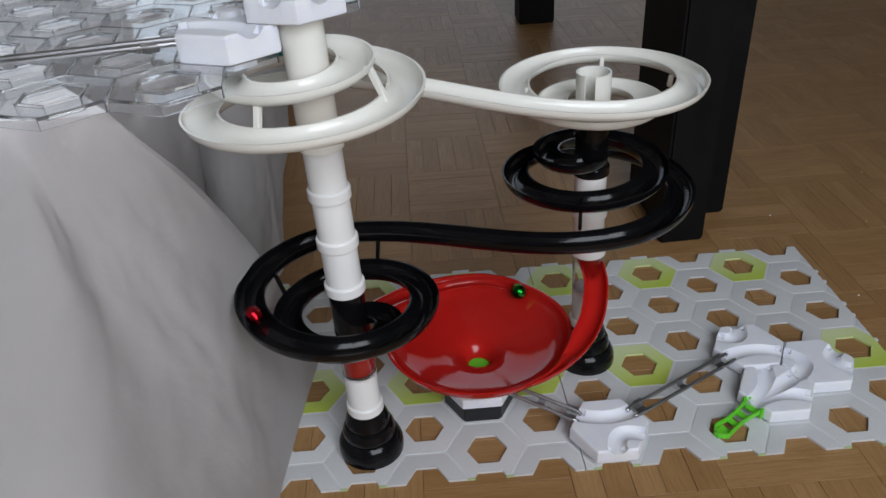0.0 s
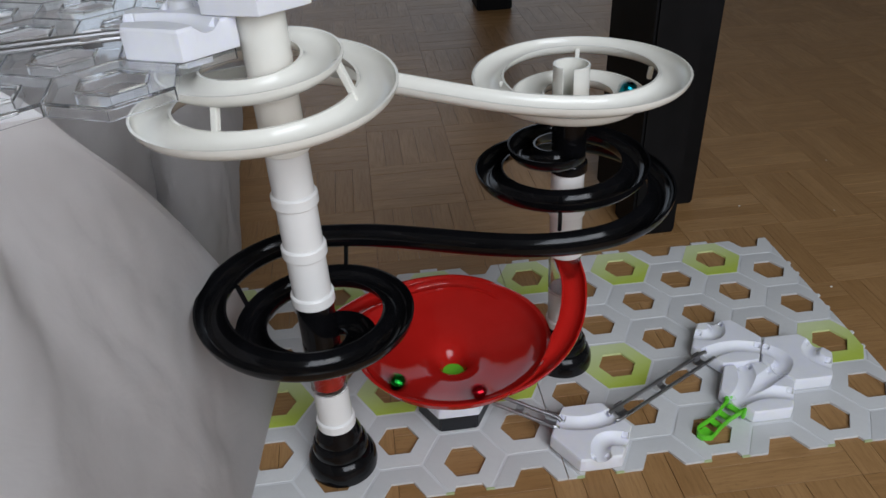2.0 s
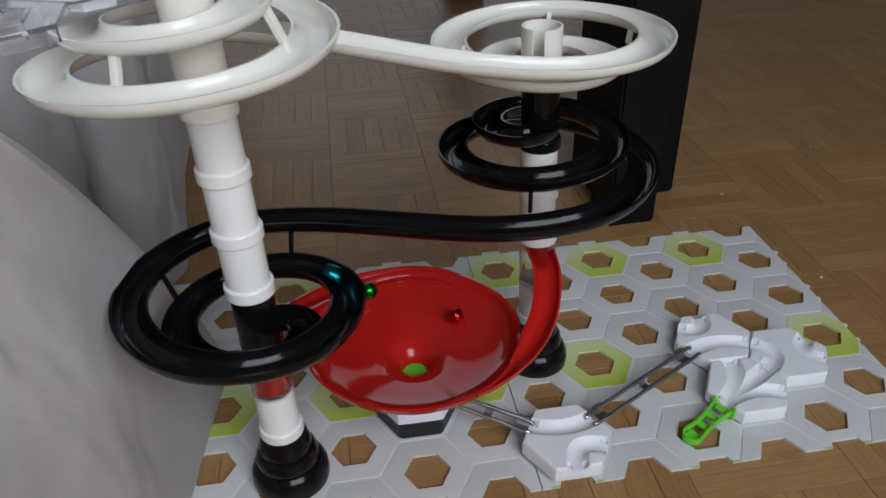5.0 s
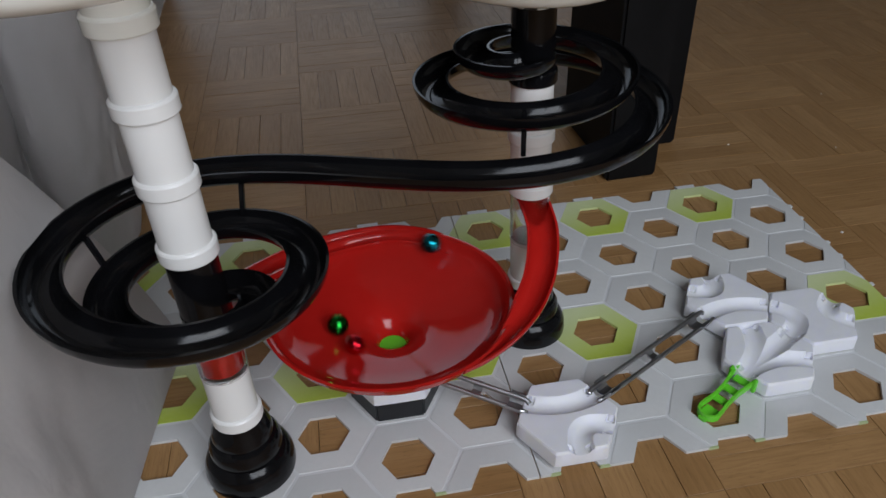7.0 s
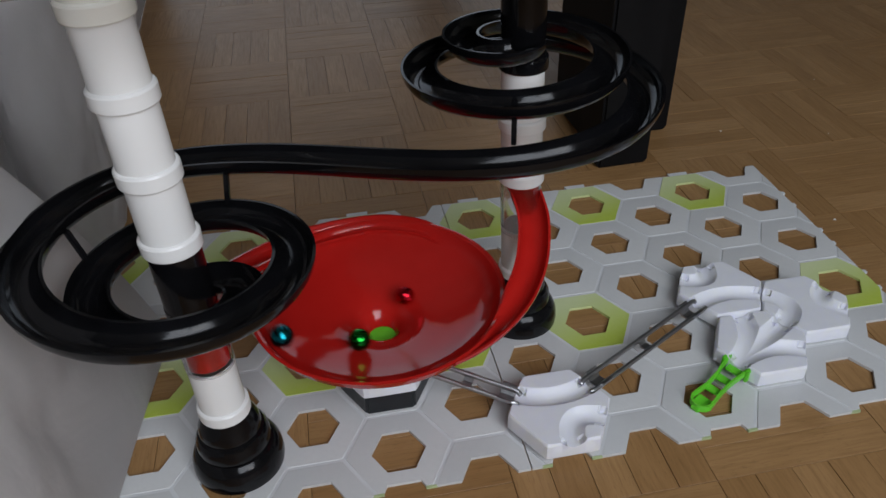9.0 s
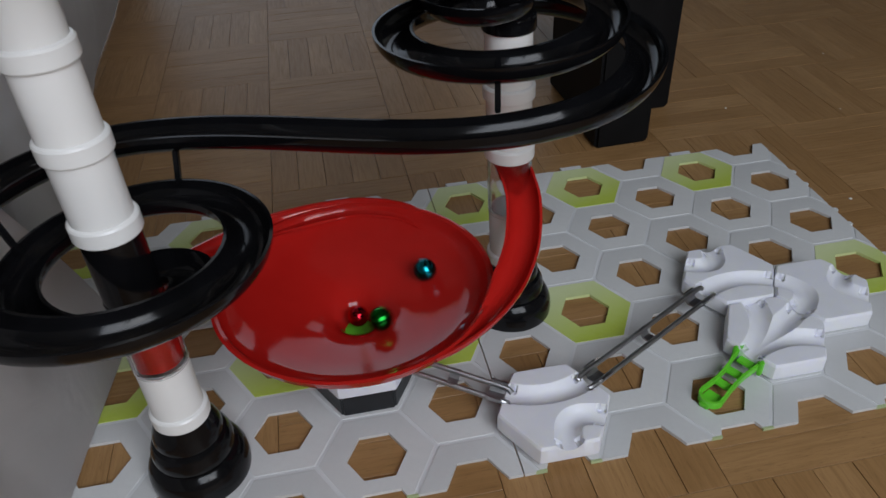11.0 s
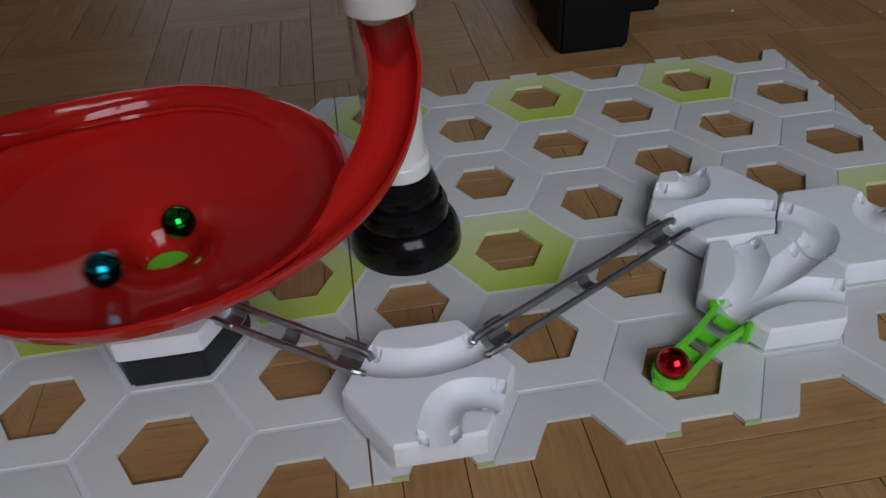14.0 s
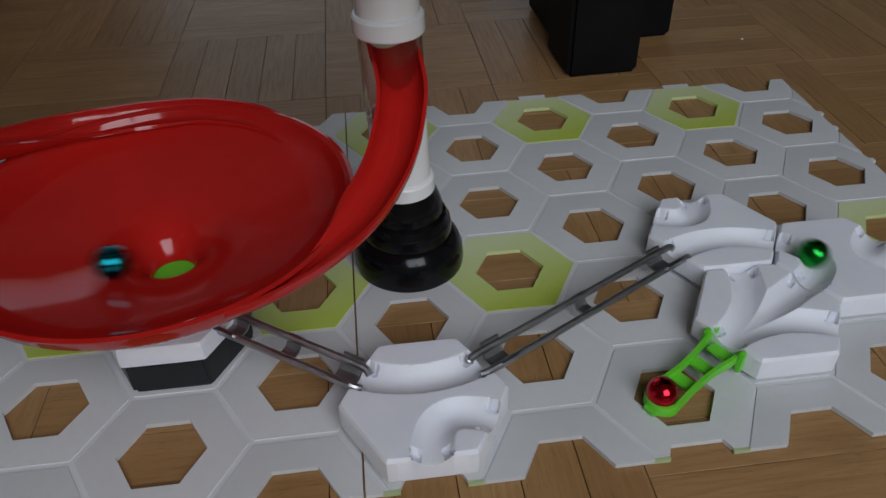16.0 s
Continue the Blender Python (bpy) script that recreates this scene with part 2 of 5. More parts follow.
def curve_through(points, per=10):
    """A smooth path through points (Catmull-Rom)."""
    p = [Vector(q) for q in points]
    p = [p[0] * 2 - p[1]] + p + [p[-1] * 2 - p[-2]]
    out = []
    for i in range(1, len(p) - 2):
        a, b, c, d = p[i - 1], p[i], p[i + 1], p[i + 2]
        for k in range(per):
            t = k / per
            out.append(0.5 * ((2 * b) + (c - a) * t + (2 * a - 5 * b + 4 * c - d) * t * t + (3 * b - a - 3 * c + d) * t ** 3))
    out.append(p[-2])
    return out


# ---------------------------------------------------------------- the plan
PITCH = 0.053
FLOOR = 0.0018
COL = PITCH * math.sqrt(3) / 2
TOP = 0.004


def cell(i, j):
    return COL * i, PITCH * (0.5 * i + j)


def axis_left(z):
    return -0.2237 - 0.018 * z, -0.0665


def axis_right(z):
    return -0.0429 - 0.023 * z, 0.0148


def spiral(axis, keys, step=6.0):
    """A path round a pillar from (angle, radius, height) keys."""
    th = [k[0] for k in keys]
    sign = 1 if th[-1] > th[0] else -1
    ts = np.arange(0, abs(th[-1] - th[0]) + 0.1, step)
    xs = [abs(a - th[0]) for a in th]

    def smooth(vals):
        v = np.interp(ts, xs, vals)
        pad = np.concatenate([np.full(4, v[0]), v, np.full(4, v[-1])])
        s = np.convolve(pad, np.ones(9) / 9, "valid")
        w = np.clip(np.minimum(np.arange(len(v)), np.arange(len(v))[::-1]) / 4.0, 0, 1)
        return s * w + v * (1 - w)

    rs, zs = smooth([k[1] for k in keys]), smooth([k[2] for k in keys])
    out = []
    for t, r, z in zip(ts, rs, zs):
        a = radians(th[0] + sign * t)
        cx, cy = axis(z)
        out.append(Vector((cx + r * math.cos(a), cy + r * math.sin(a), z)))
    return out


def bridge(a, b, n=24):
    """Joins the end of path a to the start of path b smoothly."""
    p, q = a[-1], b[0]
    d = (q - p).length
    u, v = (a[-1] - a[-2]).normalized() * d, (b[1] - b[0]).normalized() * d
    out = []
    for k in range(1, n):
        t = k / n
        out.append((2 * t ** 3 - 3 * t * t + 1) * p + (t ** 3 - 2 * t * t + t) * u + (3 * t * t - 2 * t ** 3) * q + (t ** 3 - t * t) * v)
    return a + out + b


WHITE_PATH = bridge(
    spiral(axis_left, [(110, .012, .310), (60, .021, .3095), (0, .0265, .307), (-90, .037, .3025), (-180, .046, .2985), (-270, .054, .2945), (-360, .0530, .290), (-450, .058, .2855), (-540, .064, .280), (-630, .063, .275), (-650, .062, .274)]),
    spiral(axis_right, [(-95, .063, .2560), (0, .0655, .2535), (90, .063, .2505), (180, .053, .2465), (270, .044, .2420), (360, .036, .2390), (450, .033, .237), (540, .027, .235), (620, .012, .233)]))
BLACK_PATH = bridge(
    spiral(axis_right, [(-92, .012, .2000), (-130, .021, .1992), (-180, .031, .1980), (-270, .040, .195), (-360, .0455, .191), (-450, .048, .1865), (-540, .0555, .1825), (-630, .055, .179), (-720, .0645, .174), (-815, .066, .166)]),
    spiral(axis_left, [(75, .061, .161), (90, .061, .160), (180, .0625, .154), (270, .056, .148), (360, .051, .142), (450, .047, .136), (540, .042, .131), (630, .032, .127), (720, .026, .124), (800, .012, .121)]))
BOWL = (-0.1365, -0.0145)
BOWL_IN = [(.0715, .0665), (.0698, .0655), (.0678, .061), (.0645, .0575), (.055, .0535), (.042, .050), (.030, .0472), (.0205, .0445), (.0140, .0405), (.0100, .036), (.0080, .031)]


def bowl_height(r):
    rr = [p[0] for p in BOWL_IN][::-1]
    return float(np.interp(r, rr, [p[1] for p in BOWL_IN][::-1]))


RED_RIGHT = curve_through([(*axis_right(.110), .110), (-.0435, .005, .104), (-.0435, -.008, .0955), (-.0500, -.028, .084), (-.0620, -.0455, .0755), (-.0775, -.0585, .070), (-.094, -.068, .067), (-.107, -.073, .0658)], 8)
RED_LEFT = curve_through([(*axis_left(.110), .110), (-.2265, -.046, .104), (-.2230, -.024, .0945), (-.2118, .004, .083), (-.1965, .0265, .075), (-.180, .0405, .0715), (-.163, .0475, .0698), (-.146, .0510, .0692), (-.125, .0505, .0690), (-.104, .0430, .0675), (-.0905, .0325, .0635)], 8)

# ---------------------------------------------------------------- room
room_bm = bmesh.new()
box(room_bm, -2.6, 2.0, -1.2, 4.2, -0.06, FLOOR - 0.0035)
floor = tagged(part("floor", room_bm, MAT["subfloor"], smooth=False), "worn oak mosaic parquet floor with dark joints", "floor", kind="structure")


def walls():
    def wall(name, pieces):
        bm = bmesh.new()
        for p in pieces:
            box(bm, *p)
        return tagged(part(name, bm, MAT["wall"], smooth=False), "plain pale painted room wall", "wall", kind="structure")

    wall("wall_north", [(-2.6, -1.9, 4.2, 4.3, 0, 2.75), (1.7, 2.0, 4.2, 4.3, 0, 2.75), (-1.9, 1.7, 4.2, 4.3, 0, 0.40), (-1.9, 1.7, 4.2, 4.3, 2.40, 2.75)])
    wall("wall_west", [(-2.7, -2.6, -1.3, 4.3, 0, 2.75)])
    wall("wall_south", [(-2.6, -0.30, -1.3, -1.2, 0, 2.75), (0.70, 2.0, -1.3, -1.2, 0, 2.75), (-0.30, 0.70, -1.3, -1.2, 0, 0.42), (-0.30, 0.70, -1.3, -1.2, 1.42, 2.75)])
    wall("wall_east", [(2.0, 2.1, -1.3, 4.3, 0, 2.75)])
    bm = bmesh.new()
    box(bm, -2.7, 2.1, -1.3, 4.3, 2.75, 2.85)
    tagged(part("ceiling", bm, MAT["ceiling"], smooth=False), "plain white painted ceiling", "ceiling", kind="structure")
    for name, m, w, h in (("window_1", pose(0.20, -1.25, 0.92), 1.0, 1.0), ("window_2", pose(-0.10, 4.25, 1.40), 3.6, 2.0)):
        win = thing(name, "white painted wooden window frame with daylight", "window", kind="structure", m=m)
        for a in (-w / 2, -0.025, w / 2 - 0.05):
            bm = bmesh.new()
            box(bm, a, a + 0.05, -0.03, 0.03, -h / 2 + 0.05, h / 2 - 0.05, bevel=0.004)
            part("window_frame", bm, MAT["frame"], win)
        for a in (-h / 2, h / 2 - 0.05):
            bm = bmesh.new()
            box(bm, -w / 2, w / 2, -0.03, 0.03, a, a + 0.05, bevel=0.004)
            part("window_frame", bm, MAT["frame"], win)


walls()


def table():
    t = thing("table", "black lacquered wooden table standing on the parquet", "table", m=pose(0, 0, FLOOR))
    bm = bmesh.new()
    box(bm, 0.002, 0.086, 0.052, 0.13, 0.0, 0.7415, bevel=0.0025)
    part("leg", bm, MAT["lacquer"], t, m=pose(0.0800, 0.186, 0, 0, 0, 2))
    bm = bmesh.new()
    box(bm, -0.005, 0.042, 0.0, 0.0495, 0.0, 0.7415, bevel=0.0025)
    part("leg_block", bm, MAT["lacquer"], t, m=pose(0.0800, 0.186, 0, 0, 0, 2))
    bm = bmesh.new()
    box(bm, -0.035, 0.035, 0.0, 0.07, 0.0, 0.7415, bevel=0.0025)
    part("leg", bm, MAT["lacquer"], t, m=pose(0.087, 1.03, 0))
    for y in (0.196, 1.03):
        bm = bmesh.new()
        box(bm, -0.035, 0.035, 0.0, 0.07, 0.0, 0.7415, bevel=0.0025)
        part("leg", bm, MAT["lacquer"], t, m=pose(1.17, y, 0))
    bm = bmesh.new()
    box(bm, -0.03, 1.25, 0.08, 1.16, 0.742, 0.775, bevel=0.004)
    part("table_top", bm, MAT["lacquer"], t)


table()

# ---------------------------------------------------------------- game boards
HOLE = 0.0155


def clip(poly, x0, x1):
    for sign, lim in ((1, x0), (-1, -x1)):
        out = []
        for a, b in zip(poly, poly[1:] + poly[:1]):
            ia, ib = sign * a[0] >= lim, sign * b[0] >= lim
            if ia:
                out.append(a)
            if ia != ib:
                t = (lim / sign - a[0]) / (b[0] - a[0])
                out.append((lim / sign, a[1] + t * (b[1] - a[1])))
        poly = out
        if len(poly) < 3:
            return []
    return poly


def prism(bm, poly, z0, z1):
    lo, hi = [bm.verts.new((x, y, z0)) for x, y in poly], [bm.verts.new((x, y, z1)) for x, y in poly]
    bm.faces.new(hi)
    bm.faces.new(lo[::-1])
    for k in range(len(poly)):
        n = (k + 1) % len(poly)
        bm.faces.new((lo[k], lo[n], hi[n], hi[k]))


def hex_ring(k, r, a=0.0):
    return r * math.cos(radians(60 * k + a)), r * math.sin(radians(60 * k + a))


GREENS = {(0, 0), (3, 1), (4, -2), (1, 2), (-1, 3), (-2, 1), (-4, 2), (-6, 3), (-7, 1), (-3, 4), (-5, 5), (-7, 6)}


def board(label, i0, x0, x1):
    """One board of hexagonal fields, five fields deep and six wide, each with a hexagonal hole."""
    bd = thing("game_board", label, "game board", "hexagon boards on the floor")
    r_out, r_mid = PITCH / math.sqrt(3), PITCH / math.sqrt(3) - 0.0013
    marks = []
    for i in range(i0 - 1, i0 + 7):
        for j in range(-6, 9):
            cx, cy = cell(i, j)
            row = cy / PITCH
            if row < -2.01 or row > 3.01:
                continue
            sides = range(6)
            if abs(row + 2) < 0.1:
                sides = (0, 1, 2)
            if abs(row - 3) < 0.1:
                sides = (3, 4, 5)
            bm, bl = bmesh.new(), bmesh.new()
            low, high = abs(row + 1.5) < 0.1, abs(row - 2.5) < 0.1
            for k in sides:
                a, b = hex_ring(k, r_mid), hex_ring(k + 1, r_mid)
                c, d = hex_ring(k + 1, HOLE), hex_ring(k, HOLE)
                e, f = hex_ring(k, r_out), hex_ring(k + 1, r_out)
                polys = [[a, b, c, d]]
                if low and k == 4:
                    n, y = 0.010, -PITCH / 2 + 0.0052
                    yb = a[1]
                    for sx in (-1, 1):
                        g = clip([(sx * (n + 0.0012), -PITCH / 2 - 0.0002), (sx * (n + 0.0070), -PITCH / 2 - 0.0002), (sx * (n + 0.0066), yb - 0.0002), (sx * (n + 0.0010), yb - 0.0002)], x0 - cx, x1 - cx)
                        if g:
                            marks.append((g, cx, cy))
                    polys = [[a, (-n - 0.0012, yb), (-n + 0.0008, y), (n - 0.0008, y), c, d], [(n - 0.0008, y), (n + 0.0012, yb), b, c]]
                for p in polys:
                    q = clip(p, x0 - cx, x1 - cx)
                    if q:
                        prism(bm, q, FLOOR + 0.0002, TOP)
                q = clip([e, f, b, a], x0 - cx, x1 - cx)
                if q and not (low and k == 4):
                    prism(bl, q, FLOOR + 0.0002, TOP - 0.0004)
            if high:
                q = clip([(-0.008, PITCH / 2 + 0.0002), (0.008, PITCH / 2 + 0.0002), (0.0085, PITCH / 2 + 0.0042), (-0.0085, PITCH / 2 + 0.0042)], x0 - cx, x1 - cx)
                if q:
                    prism(bl, q, FLOOR + 0.0002, TOP - 0.0004)
            if not bm.verts:
                bm.free()
                bl.free()
                continue
            weld(bm)
            f = part("hexagon_field", bm, MAT["card_green" if (i, j) in GREENS else "card"], bd, smooth=False, m=pose(cx, cy, 0))
            if bl.verts:
                weld(bl)
                part("border_line", bl, MAT["card_line"], f, smooth=False)
            else:
                bl.free()
    if i0 == -1:
        for k in range(5):
            y = cell(4, k - 4)[1]
            for y0, y1, w in ((0.0060, 0.0100, 0.0030), (-0.0115, -0.0075, 0.0022)):
                bm = bmesh.new()
                prism(bm, [(x1 + 0.0002, y + y0), (x1 + w, y + y0 + 0.0006), (x1 + w, y + y1 - 0.0006), (x1 + 0.0002, y + y1)], FLOOR + 0.0002, TOP - 0.0004)
                part("edge_tab", bm, MAT["card_line"], bd, smooth=False)
    for g, cx, cy in marks:
        bm = bmesh.new()
        prism(bm, g, FLOOR + 0.0002, TOP - 0.0003)
        part("green_edge", bm, MAT["card_edge"], bd, smooth=False, m=pose(cx, cy, 0))
    return bd


board("pale grey hexagon game board with some green fields, on parquet", -1, -1.5 * COL + 0.0004, 4.5 * COL)
board("pale grey hexagon game board half under the cotton sheet", -7, -7.5 * COL, -1.5 * COL - 0.0004)

# ---------------------------------------------------------------- track tiles


def arc_track(a, b, n=40):
    """Groove line in a tile from the middle of the side facing a degrees to the one facing b."""
    h = PITCH * 0.97 / 2 + 0.002
    p, q = Vector((math.cos(radians(a)), math.sin(radians(a)))) * h, Vector((math.cos(radians(b)), math.sin(radians(b)))) * h
    out = []
    for k in range(n + 1):
        t = k / n
        out.append((1 - t) ** 3 * p + 3 * (1 - t) ** 2 * t * p * 0.36 + 3 * (1 - t) * t * t * q * 0.36 + t ** 3 * q)
    return np.array([(v.x, v.y) for v in out])


def tile(label, centre, z0, z1, arcs, turn=0.0, hole=0.0, base=0.0, material="tile", rings=44, around=216):
    """A hexagonal track tile: bevelled block with round-bottomed grooves and clip pockets."""
    t = thing("track_tile", label, "track tile", "hexagonal track tiles", m=pose(centre[0], centre[1], 0, 0, 0, turn))
    r = PITCH * 0.97 / math.sqrt(3)
    h = z1 - z0
    lines = [arc_track(a, b) for a, b in arcs]
    pockets = []
    for a, b in arcs:
        for s in (a, b):
            d = np.array((math.cos(radians(s)), math.sin(radians(s))))
            for side in (-1, 1):
                pockets.append((d * (PITCH * 0.97 / 2 - 0.0028) + side * 0.0052 * np.array((-d[1], d[0])), d))

    def top(x, y, edge):
        z = z1 - (0.0009 if edge > 0.985 else 0.0)
        for ln in lines:
            dd = np.sqrt(((ln - (x, y)) ** 2).sum(1).min())
            if dd < 0.0067:
                z = min(z, z1 - 0.0042 * (1 - (dd / 0.0067) ** 2.2) - 0.0002)
        for c, d in pockets:
            u, v = (x - c[0]) * d[0] + (y - c[1]) * d[1], -(x - c[0]) * d[1] + (y - c[1]) * d[0]
            if abs(u) < 0.0024 and abs(v) < 0.0014:
                z = min(z, z1 - 0.0046)
        if hole:
            dd = math.hypot(x, y)
            if dd < hole:
                z = min(z, z1 - 0.006)
        return z

    bm = bmesh.new()
    rows = []
    for k in range(around):
        a = 2 * math.pi * k / around
        m = (a % (math.pi / 3)) - math.pi / 6
        lim = r * math.cos(math.pi / 6) / math.cos(m)
        lim *= 1 - 0.012 * (abs(m) / (math.pi / 6)) ** 8
        col = []
        for i in range(1, rings + 1):
            rho = i / rings
            x, y = lim * rho * math.cos(a), lim * rho * math.sin(a)
            col.append(bm.verts.new((x, y, top(x, y, rho))))
        x, y = lim * 1.012 * math.cos(a), lim * 1.012 * math.sin(a)
        zt = min(top(x, y, 1.0), z1 - 0.0016)
        col.append(bm.verts.new((x, y, zt)))
        col.append(bm.verts.new((x, y, z0 + 0.0005)))
        col.append(bm.verts.new((x * 0.98, y * 0.98, z0)))
        rows.append(col)
    mid, low = bm.verts.new((0, 0, top(0, 0, 0))), bm.verts.new((0, 0, z0))
    for k in range(around):
        a, b = rows[k], rows[(k + 1) % around]
        bm.faces.new((mid, a[0], b[0]))
        for i in range(len(a) - 1):
            bm.faces.new((a[i], a[i + 1], b[i + 1], b[i]))
        bm.faces.new((a[-1], low, b[-1]))
    part("tile_body", bm, MAT[material], t)
    if base:
        bm = bmesh.new()
        prism(bm, [hex_ring(k, r * 0.82) for k in range(6)], z0 - base, z0 + 0.001)
        part("base", bm, MAT[material], t)
    # the peg that stands in the board's hole
    bm = bmesh.new()
    prism(bm, [hex_ring(k, 0.0135) for k in range(6)], FLOOR + 0.0004 if z0 < 0.1 else z0 - 0.008, z0 + 0.0005)
    part("peg", bm, MAT[material], t)
    return t


tile("white plastic curve tile with two grooves on the board", cell(-1, -1), TOP + 0.0040, 0.0195, [(150, 30), (270, 330)], base=0.0040)
tile("white plastic curve tile joined to a steel rail", cell(2, -1), TOP + 0.0020, 0.0165, [(210, 330), (150, 90)], base=0.0020)
tile("white plastic tile with tight curve grooves", cell(3, -2), TOP + 0.0020, 0.0165, [(150, 210), (30, 330)], base=0.0020)
tile("white plastic junction tile where three grooves merge", cell(2, -2), TOP + 0.0020, 0.0165, [(30, 210), (90, 210), (330, 210)], base=0.0020)
BASE = tile("white plastic landing tile under the red bowl", cell(-3, 1), 0.0195, 0.028, [(330, 150)], hole=0.012)
bm = bmesh.new()
prism(bm, [hex_ring(k, 0.0282) for k in range(6)], TOP, 0.0190)
bmesh.ops.bevel(bm, geom=bm.edges[:], offset=0.0012, segments=2, affect="EDGES")
part("riser", bm, MAT["dark"], BASE, "dark grey hexagonal riser")
bm = bmesh.new()
lathe(bm, [(0.0125, 0.0275), (0.0125, 0.0302), (0.0, 0.0302)], 24, close=False, centre=lambda z: (0.0012, 0.0115))
part("target_disc", bm, MAT["green"], BASE, "green landing disc")


def rail(label, a, b, za, zb):
    """Two steel rods on end clips and a middle clip."""
    a, b = Vector((*a, za)), Vector((*b, zb))
    t = thing("steel_rail", label, "rail", "steel rails between tiles")
    d = (b - a).normalized()
    s = d.cross(Vector((0, 0, 1))).normalized()
    up = s.cross(d)
    n = (b - a).length
    for side in (-1, 1):
        bm = bmesh.new()
        o = s * side * 0.0047
        tip = o * 0.75
        tube(bm, curve_through([a + tip - d * 0.004 - up * 0.0012, a + o, a + o + d * n * 0.3, a + o + d * n * 0.7, b + o, b + tip + d * 0.004 - up * 0.0012], 4), 0.0015, 10)
        part("rod", bm, MAT["steel"], t)
    for f, w in ((0.07, 0.0042), (0.5, 0.0028), (0.93, 0.0042)):
        c = a + d * n * f
        bm = bmesh.new()
        prof = [(-0.0066, 0.0024), (-0.0060, -0.0004), (-0.0030, -0.0040), (0.0030, -0.0040), (0.0060, -0.0004), (0.0066, 0.0024), (0.0058, 0.0024), (0.0050, -0.0002), (0.0026, -0.0030), (-0.0026, -0.0030), (-0.0050, -0.0002), (-0.0058, 0.0024)]
        if f == 0.5:
            prof = [(x * 0.86, z - 0.001 if z > 0 else z) for x, z in prof]
        sweep(bm, [c - d * w, c + d * w], prof)
        part("clip", bm, MAT["steel"], t)
    return t


def edge_of(c, deg, off=0.0):
    h = PITCH * 0.97 / 2 + off
    return c[0] + h * math.cos(radians(deg)), c[1] + h * math.sin(radians(deg))


rail("grey steel rail running from under the red bowl", edge_of(cell(-3, 1), 330, -0.001), edge_of(cell(-1, -1), 150, 0.001), 0.0255, 0.0178)
rail("long grey steel rail sloping down to the tiles", edge_of(cell(-1, -1), 30, 0.001), edge_of(cell(2, -1), 210, 0.001), 0.0178, 0.0148)


def catcher():
    t = thing("marble_catcher", "bright green plastic marble chute on the junction tile", "marble chute", m=pose(*edge_of(cell(2, -2), 210, 0.0), 0, 0, 0, 210))
    for side in (-1, 1):
        bm = bmesh.new()
        sweep(bm, curve_through([(-0.004, side * 0.0068, 0.0135), (0.005, side * 0.0062, 0.0124), (0.013, side * 0.0050, 0.0112), (0.023, side * 0.0048, 0.0096), (0.0305, side * 0.0056, 0.0087), (0.0345, side * 0.0060, 0.0085)], 5), [(-0.0007, -0.0028), (0.0007, -0.0028), (0.0007, 0.0010), (-0.0007, 0.0010)])
        part("side_wall", bm, MAT["green"], t)
    for x, z in ((0.0025, 0.0100), (0.0125, 0.0088), (0.0225, 0.0072)):
        bm = bmesh.new()
        box(bm, x - 0.0026, x + 0.0026, -0.0046, 0.0046, z - 0.0008, z + 0.0008, bevel=0.0004)
        part("cross_bar", bm, MAT["green"], t)
    bm = bmesh.new()
    arc = [(0.0345 + 0.0060 * math.sin(radians(a)), -0.0060 * math.cos(radians(a)), 0.0084) for a in range(0, 181, 12)]
    sweep(bm, arc, [(-0.0007, -0.0036), (0.0007, -0.0036), (0.0007, 0.0008), (-0.0007, 0.0008)])
    part("end_stop", bm, MAT["green"], t)
    bm = bmesh.new()
    box(bm, 0.0290, 0.0395, -0.0048, 0.0048, 0.0046, 0.0058, bevel=0.0005)
    part("end_floor", bm, MAT["green"], t)
    bm = bmesh.new()
    box(bm, 0.0395, 0.0420, -0.0026, 0.0026, 0.0040, 0.0070, bevel=0.0005)
    part("foot", bm, MAT["green"], t)
    for side in (-1, 1):
        bm = bmesh.new()
        box(bm, -0.003, 0.003, side * 0.0078 - 0.0011, side * 0.0078 + 0.0011, 0.0060, 0.0155, bevel=0.0005)
        part("hook", bm, MAT["green"], t)
    return t


catcher()

# ---------------------------------------------------------------- marble tower


def pillar_piece(tower, name, axis, profile, material, label="", n=48, close=True):
    bm = bmesh.new()
    lathe(bm, profile, n, close, axis)
    return part(name, bm, MAT[material], tower, label)


def tube_profile(z0, z1, r=0.01175, collar=0.0, w=0.0015, top_collar=0.0):
    """A hollow tube piece with a thicker collar at its lower end."""
    p = []
    if collar:
        p += [(r + 0.0013, z0), (r + 0.0016, z0 + 0.0006), (r + 0.0016, z0 + collar - 0.0008), (r + 0.001, z0 + collar), (r, z0 + collar + 0.0004)]
    else:
        p += [(r, z0)]
    p += [(r, z1), (r - w, z1), (r - w, z0)]
    return p


FOOT = [(0.0236, 0.0), (0.0240, 0.003), (0.0236, 0.009), (0.0220, 0.0135), (0.0196, 0.0165), (0.0188, 0.0170), (0.0193, 0.0195), (0.0188, 0.0240), (0.0172, 0.0275), (0.0158, 0.0285), (0.0161, 0.0310), (0.0154, 0.0345), (0.0140, 0.0385), (0.0124, 0.0430), (0.0100, 0.0432), (0.0100, 0.0)]
FOOT = [(r * 1.02, z * 0.95 + TOP * 0.98) for r, z in FOOT]

